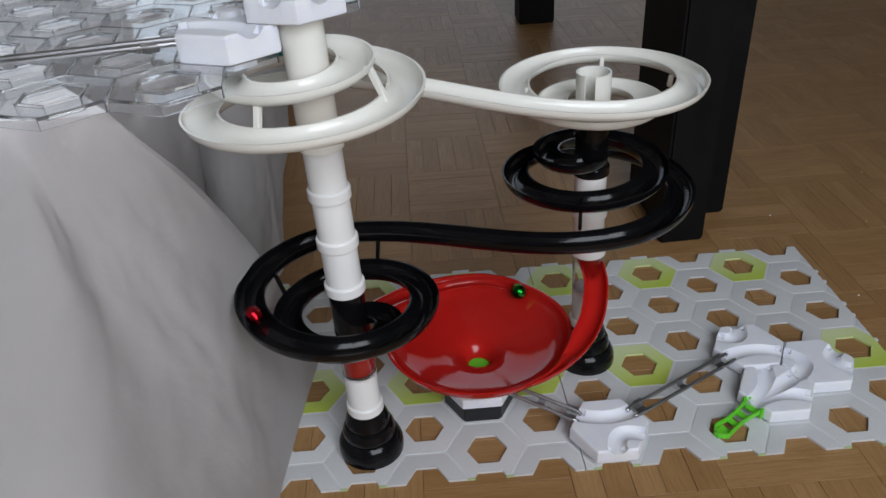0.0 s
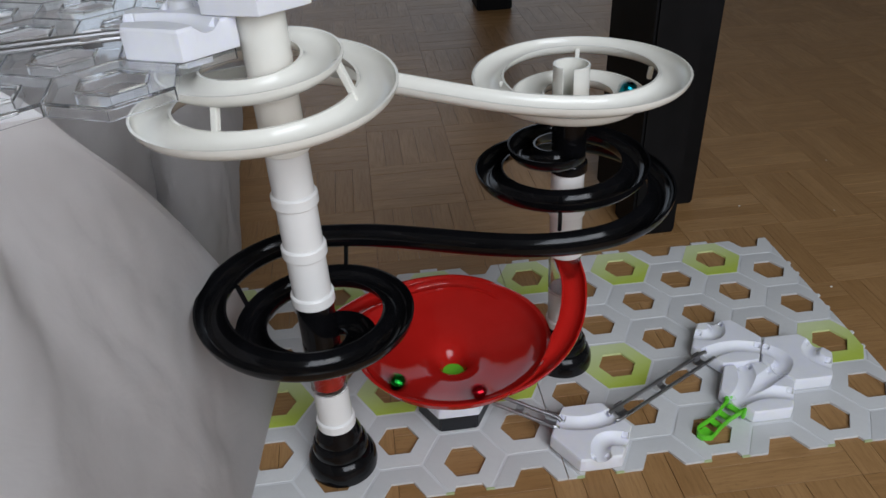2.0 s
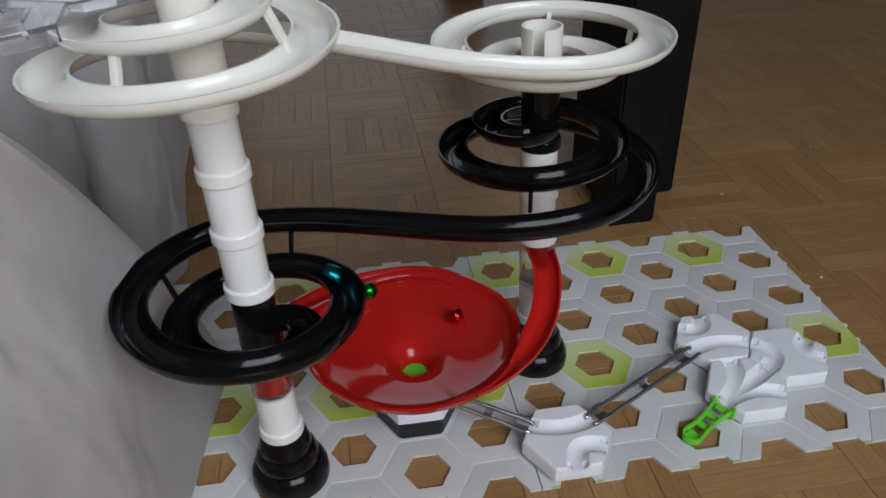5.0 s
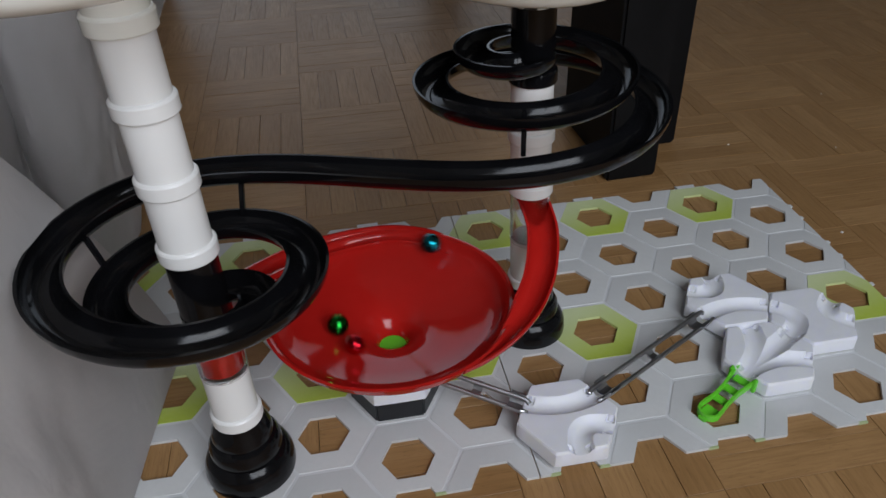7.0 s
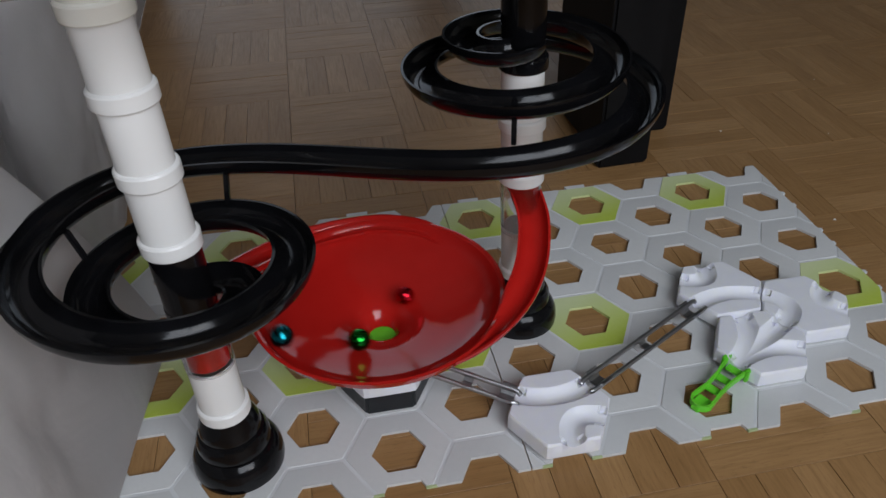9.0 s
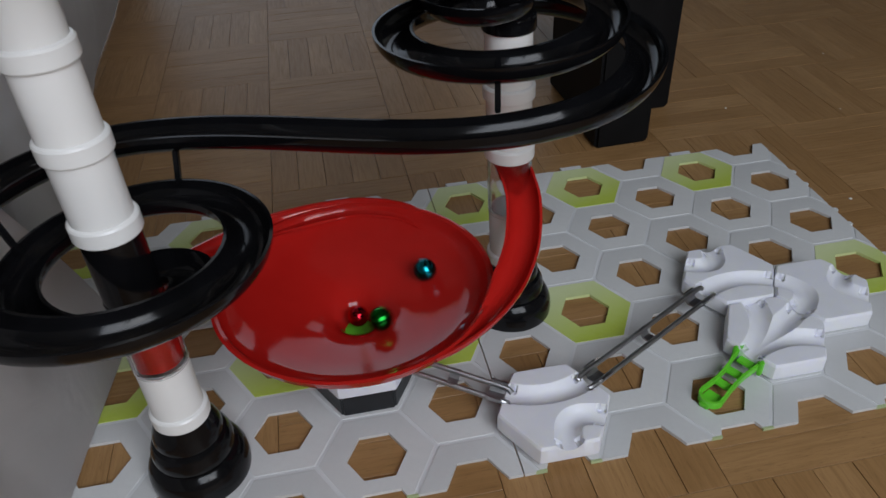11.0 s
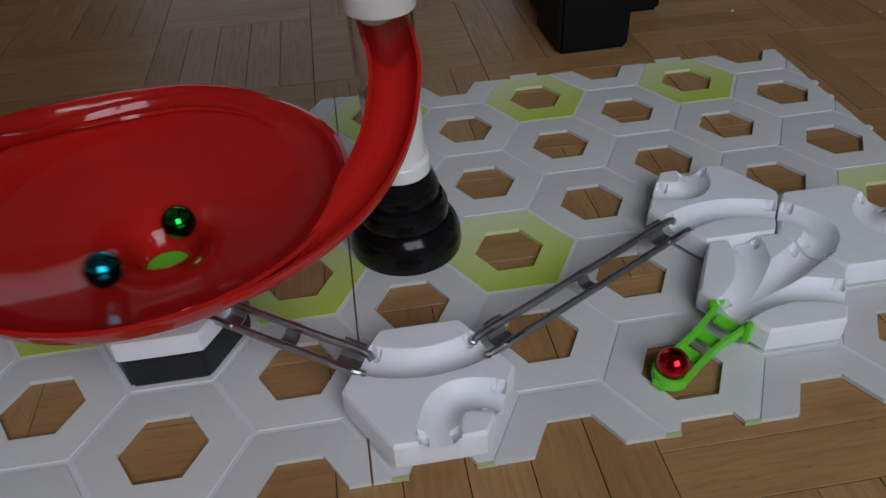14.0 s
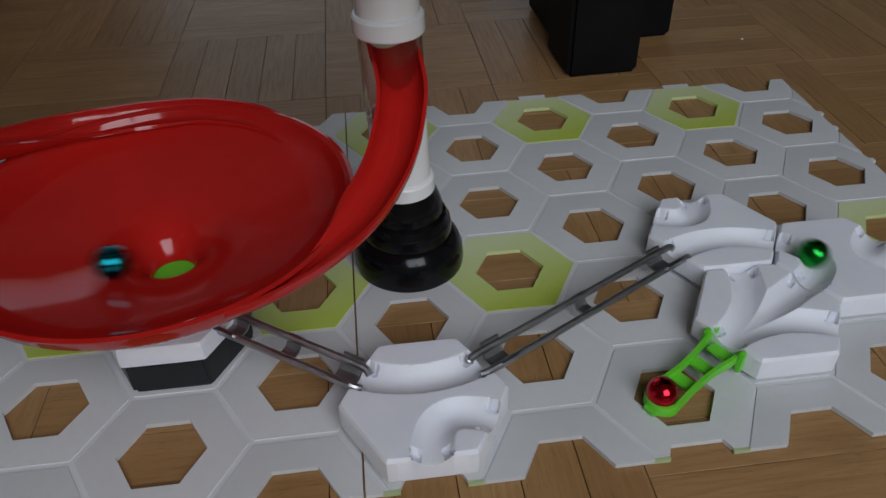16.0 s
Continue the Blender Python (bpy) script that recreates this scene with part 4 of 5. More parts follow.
        (9.867, pose(-0.1557, -0.0169, 0.0508)), (9.933, pose(-0.1492, -0.0008, 0.0506)), (10.000, pose(-0.1326, 0.0031, 0.0503)), (10.067, pose(-0.1202, -0.0085, 0.0500)),
        (10.133, pose(-0.1236, -0.0251, 0.0496)), (10.200, pose(-0.1399, -0.0301, 0.0492)), (10.267, pose(-0.1516, -0.0174, 0.0488)), (10.333, pose(-0.1436, -0.0017, 0.0484)),
        (10.400, pose(-0.1260, -0.0052, 0.0480)), (10.467, pose(-0.1268, -0.0233, 0.0474)), (10.533, pose(-0.1444, -0.0237, 0.0468)), (10.600, pose(-0.1446, -0.0068, 0.0462)),
        (10.667, pose(-0.1286, -0.0080, 0.0456)), (10.733, pose(-0.1319, -0.0226, 0.0448)), (10.800, pose(-0.1445, -0.0170, 0.0438)), (10.867, pose(-0.1370, -0.0070, 0.0427)),
        (10.933, pose(-0.1313, -0.0156, 0.0408)), (11.000, pose(-0.1365, -0.0145, 0.0408)), (11.067, pose(-0.1299, -0.0188, 0.0389)), (11.133, pose(-0.1179, -0.0355, 0.0323)),
        (11.200, pose(-0.0898, -0.0542, 0.0268)), (11.267, pose(-0.0618, -0.0694, 0.0203)), (11.333, pose(-0.0357, -0.0711, 0.0203)), (11.400, pose(-0.0199, -0.0645, 0.0230)),
        (11.467, pose(-0.0049, -0.0558, 0.0224)), (11.533, pose(0.0117, -0.0463, 0.0216)), (11.600, pose(0.0297, -0.0358, 0.0208)), (11.667, pose(0.0478, -0.0254, 0.0200)),
        (11.733, pose(0.0662, -0.0148, 0.0188)), (11.800, pose(0.0865, -0.0075, 0.0175)), (11.867, pose(0.1065, -0.0097, 0.0175)), (11.933, pose(0.1195, -0.0167, 0.0173)),
        (12.000, pose(0.1226, -0.0332, 0.0173)), (12.067, pose(0.1181, -0.0374, 0.0173)), (12.133, pose(0.1151, -0.0396, 0.0169)), (12.200, pose(0.1055, -0.0451, 0.0169)),
        (12.267, pose(0.0999, -0.0483, 0.0169)), (12.333, pose(0.0936, -0.0520, 0.0169)), (12.400, pose(0.0865, -0.0561, 0.0169)), (12.467, pose(0.0781, -0.0609, 0.0169)),
        (12.533, pose(0.0681, -0.0667, 0.0169)), (12.600, pose(0.0565, -0.0734, 0.0148)), (12.667, pose(0.0453, -0.0798, 0.0129)), (12.733, pose(0.0397, -0.0831, 0.0124)),
        (12.800, pose(0.0397, -0.0831, 0.0124)), (12.867, pose(0.0397, -0.0831, 0.0124)), (16.0, pose(0.0389, -0.0831, 0.0106))])
    walk(green_marble, [
        (0.000, pose(-0.0973, 0.0325, 0.0657)), (0.067, pose(-0.0853, 0.0190, 0.0657)), (0.133, pose(-0.0777, 0.0025, 0.0657)), (0.200, pose(-0.0753, -0.0150, 0.0657)),
        (0.267, pose(-0.0774, -0.0304, 0.0657)), (0.333, pose(-0.0840, -0.0459, 0.0657)), (0.400, pose(-0.0957, -0.0602, 0.0657)), (0.467, pose(-0.1107, -0.0689, 0.0640)),
        (0.533, pose(-0.1261, -0.0722, 0.0621)), (0.600, pose(-0.1411, -0.0710, 0.0611)), (0.667, pose(-0.1599, -0.0654, 0.0608)), (0.733, pose(-0.1755, -0.0549, 0.0609)),
        (0.800, pose(-0.1866, -0.0419, 0.0613)), (0.867, pose(-0.1930, -0.0262, 0.0615)), (0.933, pose(-0.1947, -0.0097, 0.0618)), (1.000, pose(-0.1920, 0.0059, 0.0627)),
        (1.067, pose(-0.1854, 0.0200, 0.0637)), (1.133, pose(-0.1752, 0.0320, 0.0646)), (1.200, pose(-0.1616, 0.0413, 0.0657)), (1.267, pose(-0.1457, 0.0460, 0.0657)),
        (1.333, pose(-0.1252, 0.0457, 0.0657)), (1.400, pose(-0.1027, 0.0365, 0.0657)), (1.467, pose(-0.0855, 0.0194, 0.0657)), (1.533, pose(-0.0764, -0.0032, 0.0657)),
        (1.600, pose(-0.0767, -0.0274, 0.0657)), (1.667, pose(-0.0862, -0.0494, 0.0657)), (1.733, pose(-0.1001, -0.0637, 0.0657)), (1.800, pose(-0.1153, -0.0719, 0.0657)),
        (1.867, pose(-0.1380, -0.0755, 0.0654)), (1.933, pose(-0.1611, -0.0701, 0.0650)), (2.000, pose(-0.1801, -0.0566, 0.0648)), (2.067, pose(-0.1926, -0.0380, 0.0651)),
        (2.133, pose(-0.1975, -0.0166, 0.0655)), (2.200, pose(-0.1945, 0.0046, 0.0655)), (2.267, pose(-0.1846, 0.0231, 0.0656)), (2.333, pose(-0.1692, 0.0372, 0.0656)),
        (2.400, pose(-0.1499, 0.0452, 0.0657)), (2.467, pose(-0.1288, 0.0462, 0.0657)), (2.533, pose(-0.1093, 0.0403, 0.0657)), (2.600, pose(-0.0932, 0.0288, 0.0657)),
        (2.667, pose(-0.0813, 0.0118, 0.0657)), (2.733, pose(-0.0759, -0.0061, 0.0657)), (2.800, pose(-0.0759, -0.0233, 0.0657)), (2.867, pose(-0.0832, -0.0447, 0.0657)),
        (2.933, pose(-0.0931, -0.0576, 0.0657)), (3.000, pose(-0.1013, -0.0646, 0.0657)), (3.067, pose(-0.1193, -0.0732, 0.0657)), (3.133, pose(-0.1389, -0.0757, 0.0657)),
        (3.200, pose(-0.1566, -0.0723, 0.0657)), (3.267, pose(-0.1715, -0.0647, 0.0657)), (3.333, pose(-0.1855, -0.0512, 0.0657)), (3.400, pose(-0.1953, -0.0314, 0.0657)),
        (3.467, pose(-0.1976, -0.0116, 0.0657)), (3.533, pose(-0.1940, 0.0065, 0.0657)), (3.600, pose(-0.1858, 0.0218, 0.0657)), (3.667, pose(-0.1741, 0.0338, 0.0657)),
        (3.733, pose(-0.1597, 0.0422, 0.0657)), (3.800, pose(-0.1431, 0.0463, 0.0657)), (3.867, pose(-0.1257, 0.0457, 0.0657)), (3.933, pose(-0.1095, 0.0404, 0.0657)),
        (4.000, pose(-0.0958, 0.0312, 0.0657)), (4.067, pose(-0.0853, 0.0187, 0.0655)), (4.133, pose(-0.0791, 0.0042, 0.0643)), (4.200, pose(-0.0773, -0.0115, 0.0629)),
        (4.267, pose(-0.0825, -0.0285, 0.0607)), (4.333, pose(-0.0934, -0.0428, 0.0591)), (4.400, pose(-0.1093, -0.0523, 0.0578)), (4.467, pose(-0.1311, -0.0580, 0.0571)),
        (4.533, pose(-0.1528, -0.0545, 0.0569)), (4.600, pose(-0.1703, -0.0434, 0.0572)), (4.667, pose(-0.1828, -0.0285, 0.0583)), (4.733, pose(-0.1878, -0.0108, 0.0591)),
        (4.800, pose(-0.1863, 0.0055, 0.0598)), (4.867, pose(-0.1810, 0.0193, 0.0608)), (4.933, pose(-0.1729, 0.0308, 0.0617)), (5.000, pose(-0.1621, 0.0401, 0.0644)),
        (5.067, pose(-0.1487, 0.0440, 0.0637)), (5.133, pose(-0.1347, 0.0440, 0.0619)), (5.200, pose(-0.1211, 0.0400, 0.0611)), (5.267, pose(-0.1085, 0.0336, 0.0607)),
        (5.333, pose(-0.0980, 0.0244, 0.0603)), (5.400, pose(-0.0903, 0.0131, 0.0599)), (5.467, pose(-0.0858, 0.0003, 0.0595)), (5.533, pose(-0.0846, -0.0132, 0.0592)),
        (5.600, pose(-0.0870, -0.0266, 0.0590)), (5.667, pose(-0.0928, -0.0389, 0.0587)), (5.733, pose(-0.1019, -0.0493, 0.0585)), (5.800, pose(-0.1136, -0.0568, 0.0582)),
        (5.867, pose(-0.1272, -0.0608, 0.0580)), (5.933, pose(-0.1416, -0.0605, 0.0577)), (6.000, pose(-0.1556, -0.0556, 0.0575)), (6.067, pose(-0.1674, -0.0463, 0.0572)),
        (6.133, pose(-0.1757, -0.0332, 0.0570)), (6.200, pose(-0.1789, -0.0177, 0.0567)), (6.267, pose(-0.1760, -0.0017, 0.0565)), (6.333, pose(-0.1669, 0.0124, 0.0562)),
        (6.400, pose(-0.1526, 0.0217, 0.0560)), (6.467, pose(-0.1351, 0.0242, 0.0558)), (6.533, pose(-0.1180, 0.0184, 0.0555)), (6.600, pose(-0.1052, 0.0049, 0.0553)),
        (6.667, pose(-0.1006, -0.0136, 0.0551)), (6.733, pose(-0.1064, -0.0322, 0.0549)), (6.800, pose(-0.1216, -0.0451, 0.0547)), (6.867, pose(-0.1419, -0.0471, 0.0544)),
        (6.933, pose(-0.1599, -0.0365, 0.0542)), (7.000, pose(-0.1676, -0.0168, 0.0540)), (7.067, pose(-0.1606, 0.0037, 0.0538)), (7.133, pose(-0.1415, 0.0143, 0.0536)),
        (7.200, pose(-0.1200, 0.0086, 0.0533)), (7.267, pose(-0.1093, -0.0112, 0.0531)), (7.333, pose(-0.1169, -0.0335, 0.0530)), (7.400, pose(-0.1386, -0.0426, 0.0533)),
        (7.467, pose(-0.1566, -0.0395, 0.0542)), (7.533, pose(-0.1687, -0.0294, 0.0550)), (7.600, pose(-0.1747, -0.0171, 0.0557)), (7.667, pose(-0.1730, -0.0058, 0.0555)),
        (7.733, pose(-0.1655, 0.0073, 0.0552)), (7.800, pose(-0.1493, 0.0179, 0.0548)), (7.867, pose(-0.1285, 0.0198, 0.0549)), (7.933, pose(-0.1109, 0.0107, 0.0551)),
        (8.000, pose(-0.1011, -0.0044, 0.0553)), (8.067, pose(-0.1010, -0.0201, 0.0551)), (8.133, pose(-0.1089, -0.0345, 0.0547)), (8.200, pose(-0.1241, -0.0434, 0.0540)),
        (8.267, pose(-0.1442, -0.0431, 0.0536)), (8.333, pose(-0.1608, -0.0309, 0.0536)), (8.400, pose(-0.1669, -0.0113, 0.0538)), (8.467, pose(-0.1629, 0.0055, 0.0545)),
        (8.533, pose(-0.1522, 0.0167, 0.0549)), (8.600, pose(-0.1384, 0.0212, 0.0551)), (8.667, pose(-0.1232, 0.0167, 0.0546)), (8.733, pose(-0.1106, 0.0035, 0.0541)),
        (8.800, pose(-0.1080, -0.0161, 0.0534)), (8.867, pose(-0.1170, -0.0340, 0.0531)), (8.933, pose(-0.1340, -0.0419, 0.0531)), (9.000, pose(-0.1509, -0.0392, 0.0534)),
        (9.067, pose(-0.1607, -0.0299, 0.0534)), (9.133, pose(-0.1640, -0.0157, 0.0531)), (9.200, pose(-0.1578, -0.0013, 0.0524)), (9.267, pose(-0.1470, 0.0080, 0.0523)),
        (9.333, pose(-0.1333, 0.0100, 0.0523)), (9.400, pose(-0.1210, 0.0045, 0.0522)), (9.467, pose(-0.1136, -0.0064, 0.0522)), (9.533, pose(-0.1129, -0.0192, 0.0521)),
        (9.600, pose(-0.1186, -0.0303, 0.0521)), (9.667, pose(-0.1291, -0.0370, 0.0520)), (9.733, pose(-0.1413, -0.0375, 0.0519)), (9.800, pose(-0.1520, -0.0319, 0.0519)),
        (9.867, pose(-0.1584, -0.0218, 0.0518)), (9.933, pose(-0.1589, -0.0098, 0.0518)), (10.000, pose(-0.1533, 0.0007, 0.0517)), (10.067, pose(-0.1431, 0.0070, 0.0517)),
        (10.133, pose(-0.1311, 0.0071, 0.0516)), (10.200, pose(-0.1207, 0.0009, 0.0515)), (10.267, pose(-0.1151, -0.0100, 0.0515)), (10.333, pose(-0.1163, -0.0223, 0.0514)),
        (10.400, pose(-0.1242, -0.0321, 0.0514)), (10.467, pose(-0.1365, -0.0357, 0.0513)), (10.533, pose(-0.1489, -0.0315, 0.0513)), (10.600, pose(-0.1564, -0.0206, 0.0512)),
        (10.667, pose(-0.1557, -0.0069, 0.0511)), (10.733, pose(-0.1464, 0.0034, 0.0511)), (10.800, pose(-0.1322, 0.0053, 0.0510)), (10.867, pose(-0.1201, -0.0030, 0.0510)),
        (10.933, pose(-0.1169, -0.0178, 0.0509)), (11.000, pose(-0.1254, -0.0307, 0.0509)), (11.067, pose(-0.1411, -0.0334, 0.0508)), (11.133, pose(-0.1537, -0.0231, 0.0507)),
        (11.200, pose(-0.1537, -0.0063, 0.0507)), (11.267, pose(-0.1398, 0.0040, 0.0506)), (11.333, pose(-0.1219, -0.0011, 0.0509)), (11.400, pose(-0.1152, -0.0197, 0.0515)),
        (11.467, pose(-0.1213, -0.0312, 0.0517)), (11.533, pose(-0.1306, -0.0355, 0.0515)), (11.600, pose(-0.1413, -0.0336, 0.0509)), (11.667, pose(-0.1543, -0.0191, 0.0505)),
        (11.733, pose(-0.1497, -0.0009, 0.0507)), (11.800, pose(-0.1345, 0.0069, 0.0514)), (11.867, pose(-0.1237, 0.0045, 0.0518)), (11.933, pose(-0.1167, -0.0042, 0.0516)),
        (12.000, pose(-0.1172, -0.0183, 0.0509)), (12.067, pose(-0.1350, -0.0329, 0.0505)), (12.133, pose(-0.1514, -0.0258, 0.0506)), (12.200, pose(-0.1568, -0.0158, 0.0511)),
        (12.267, pose(-0.1546, -0.0066, 0.0509)), (12.333, pose(-0.1435, 0.0028, 0.0506)), (12.400, pose(-0.1255, -0.0014, 0.0499)), (12.467, pose(-0.1195, -0.0167, 0.0499)),
        (12.533, pose(-0.1256, -0.0274, 0.0497)), (12.600, pose(-0.1343, -0.0305, 0.0493)), (12.667, pose(-0.1480, -0.0254, 0.0491)), (12.733, pose(-0.1523, -0.0094, 0.0496)),
        (12.800, pose(-0.1405, 0.0035, 0.0505)), (12.867, pose(-0.1303, 0.0027, 0.0504)), (12.933, pose(-0.1227, -0.0043, 0.0499)), (13.000, pose(-0.1217, -0.0176, 0.0487)),
        (13.067, pose(-0.1414, -0.0300, 0.0494)), (13.133, pose(-0.1541, -0.0171, 0.0502)), (13.200, pose(-0.1553, -0.0091, 0.0508)), (13.267, pose(-0.1471, -0.0017, 0.0495)),
        (13.333, pose(-0.1359, -0.0009, 0.0477)), (13.400, pose(-0.1272, -0.0094, 0.0459)), (13.467, pose(-0.1351, -0.0266, 0.0468)), (13.533, pose(-0.1487, -0.0202, 0.0476)),
        (13.600, pose(-0.1510, -0.0137, 0.0483)), (13.667, pose(-0.1406, -0.0021, 0.0474)), (13.733, pose(-0.1254, -0.0098, 0.0467)), (13.800, pose(-0.1326, -0.0251, 0.0463)),
        (13.867, pose(-0.1453, -0.0214, 0.0462)), (13.933, pose(-0.1447, -0.0077, 0.0459)), (14.000, pose(-0.1298, -0.0076, 0.0451)), (14.067, pose(-0.1373, -0.0234, 0.0444)),
        (14.133, pose(-0.1443, -0.0110, 0.0439)), (14.200, pose(-0.1341, -0.0065, 0.0436)), (14.267, pose(-0.1363, -0.0225, 0.0433)), (14.333, pose(-0.1434, -0.0105, 0.0433)),
        (14.400, pose(-0.1335, -0.0068, 0.0436)), (14.467, pose(-0.1372, -0.0228, 0.0436)), (14.533, pose(-0.1433, -0.0097, 0.0436)), (14.600, pose(-0.1333, -0.0070, 0.0435)),
        (14.667, pose(-0.1387, -0.0220, 0.0431)), (14.733, pose(-0.1412, -0.0088, 0.0426)), (14.800, pose(-0.1329, -0.0089, 0.0418)), (14.867, pose(-0.1359, -0.0206, 0.0412)),
        (14.933, pose(-0.1366, -0.0095, 0.0408)), (15.000, pose(-0.1369, -0.0180, 0.0408)), (15.067, pose(-0.1354, -0.0152, 0.0404)), (15.133, pose(-0.1242, -0.0258, 0.0350)),
        (15.200, pose(-0.1062, -0.0447, 0.0297)), (15.267, pose(-0.0884, -0.0550, 0.0266)), (15.333, pose(-0.0704, -0.0654, 0.0227)), (15.400, pose(-0.0512, -0.0720, 0.0203)),
        (15.467, pose(-0.0289, -0.0690, 0.0203)), (15.533, pose(-0.0109, -0.0593, 0.0226)), (15.600, pose(0.0072, -0.0489, 0.0218)), (15.667, pose(0.0282, -0.0367, 0.0209)),
        (15.733, pose(0.0486, -0.0249, 0.0199)), (15.800, pose(0.0678, -0.0139, 0.0175)), (15.867, pose(0.0898, -0.0073, 0.0175)), (15.933, pose(0.1123, -0.0120, 0.0175)),
        (16.000, pose(0.1250, -0.0247, 0.0173))])
    walk(teal_marble, [
        (0.000, pose(-0.2536, -0.0227, 0.2951)), (0.067, pose(-0.2205, -0.0130, 0.2933)), (0.133, pose(-0.1885, -0.0272, 0.2915)), (0.200, pose(-0.1717, -0.0583, 0.2896)),
        (0.267, pose(-0.1750, -0.0889, 0.2880)), (0.333, pose(-0.1936, -0.1129, 0.2865)), (0.400, pose(-0.2210, -0.1241, 0.2850)), (0.467, pose(-0.2541, -0.1193, 0.2831)),
        (0.533, pose(-0.2772, -0.1008, 0.2813)), (0.600, pose(-0.2879, -0.0774, 0.2798)), (0.667, pose(-0.2845, -0.0422, 0.2779)), (0.733, pose(-0.2619, -0.0150, 0.2761)),
        (0.800, pose(-0.2280, -0.0046, 0.2743)), (0.867, pose(-0.1928, -0.0113, 0.2722)), (0.933, pose(-0.1589, -0.0214, 0.2687)), (1.000, pose(-0.1262, -0.0318, 0.2647)),
        (1.067, pose(-0.0888, -0.0423, 0.2580)), (1.133, pose(-0.0500, -0.0485, 0.2555)), (1.200, pose(-0.0141, -0.0406, 0.2543)), (1.267, pose(0.0112, -0.0157, 0.2532)),
        (1.333, pose(0.0191, 0.0205, 0.2520)), (1.400, pose(0.0035, 0.0558, 0.2507)), (1.467, pose(-0.0230, 0.0741, 0.2496)), (1.533, pose(-0.0545, 0.0767, 0.2484)),
        (1.600, pose(-0.0824, 0.0634, 0.2472)), (1.667, pose(-0.0977, 0.0422, 0.2460)), (1.733, pose(-0.1012, 0.0133, 0.2447)), (1.800, pose(-0.0879, -0.0152, 0.2432)),
        (1.867, pose(-0.0597, -0.0292, 0.2418)), (1.933, pose(-0.0291, -0.0217, 0.2404)), (2.000, pose(-0.0127, 0.0050, 0.2391)), (2.067, pose(-0.0219, 0.0368, 0.2378)),
        (2.133, pose(-0.0531, 0.0468, 0.2365)), (2.200, pose(-0.0754, 0.0234, 0.2351)), (2.267, pose(-0.0571, 0.0011, 0.2333)), (2.333, pose(-0.0437, 0.0047, 0.2125)),
        (2.400, pose(-0.0648, -0.0032, 0.1989)), (2.467, pose(-0.0744, 0.0052, 0.1974)), (2.533, pose(-0.0789, 0.0172, 0.1961)), (2.600, pose(-0.0778, 0.0300, 0.1950)),
        (2.667, pose(-0.0692, 0.0441, 0.1938)), (2.733, pose(-0.0552, 0.0528, 0.1927)), (2.800, pose(-0.0388, 0.0545, 0.1916)), (2.867, pose(-0.0232, 0.0491, 0.1906)),
        (2.933, pose(-0.0107, 0.0378, 0.1896)), (3.000, pose(-0.0034, 0.0223, 0.1886)), (3.067, pose(-0.0049, -0.0026, 0.1871)), (3.133, pose(-0.0198, -0.0231, 0.1855)),
        (3.200, pose(-0.0434, -0.0331, 0.1840)), (3.267, pose(-0.0682, -0.0307, 0.1826)), (3.333, pose(-0.0895, -0.0163, 0.1813)), (3.400, pose(-0.1009, 0.0072, 0.1801)),
        (3.467, pose(-0.1005, 0.0283, 0.1792)), (3.533, pose(-0.0887, 0.0513, 0.1781)), (3.600, pose(-0.0626, 0.0678, 0.1768)), (3.667, pose(-0.0317, 0.0691, 0.1753)),
        (3.733, pose(-0.0041, 0.0551, 0.1736)), (3.800, pose(0.0128, 0.0292, 0.1719)), (3.867, pose(0.0153, 0.0062, 0.1704)), (3.933, pose(0.0076, -0.0183, 0.1686)),
        (4.000, pose(-0.0115, -0.0393, 0.1664)), (4.067, pose(-0.0443, -0.0508, 0.1639)), (4.133, pose(-0.0805, -0.0491, 0.1615)), (4.200, pose(-0.1156, -0.0401, 0.1607)),
        (4.267, pose(-0.1491, -0.0275, 0.1604)), (4.333, pose(-0.1855, -0.0143, 0.1596)), (4.400, pose(-0.2260, -0.0055, 0.1572)), (4.467, pose(-0.2647, -0.0185, 0.1546)),
        (4.533, pose(-0.2860, -0.0501, 0.1522)), (4.600, pose(-0.2841, -0.0853, 0.1500)), (4.667, pose(-0.2673, -0.1089, 0.1481)), (4.733, pose(-0.2392, -0.1219, 0.1461)),
        (4.800, pose(-0.2067, -0.1179, 0.1438)), (4.867, pose(-0.1812, -0.0944, 0.1413)), (4.933, pose(-0.1750, -0.0653, 0.1391)), (5.000, pose(-0.1830, -0.0416, 0.1372)),
        (5.067, pose(-0.2126, -0.0207, 0.1343)), (5.133, pose(-0.2482, -0.0272, 0.1316)), (5.200, pose(-0.2673, -0.0577, 0.1289)), (5.267, pose(-0.2586, -0.0865, 0.1268)),
        (5.333, pose(-0.2315, -0.0992, 0.1247)), (5.400, pose(-0.2047, -0.0863, 0.1226)), (5.467, pose(-0.2069, -0.0567, 0.1202)), (5.533, pose(-0.2241, -0.0610, 0.1129)),
        (5.600, pose(-0.2286, -0.0498, 0.1038)), (5.667, pose(-0.2243, -0.0235, 0.0928)), (5.733, pose(-0.2139, 0.0015, 0.0825)), (5.800, pose(-0.1983, 0.0244, 0.0742)),
        (5.867, pose(-0.1767, 0.0423, 0.0678)), (5.933, pose(-0.1468, 0.0458, 0.0657)), (6.000, pose(-0.1175, 0.0437, 0.0657)), (6.067, pose(-0.0923, 0.0278, 0.0657)),
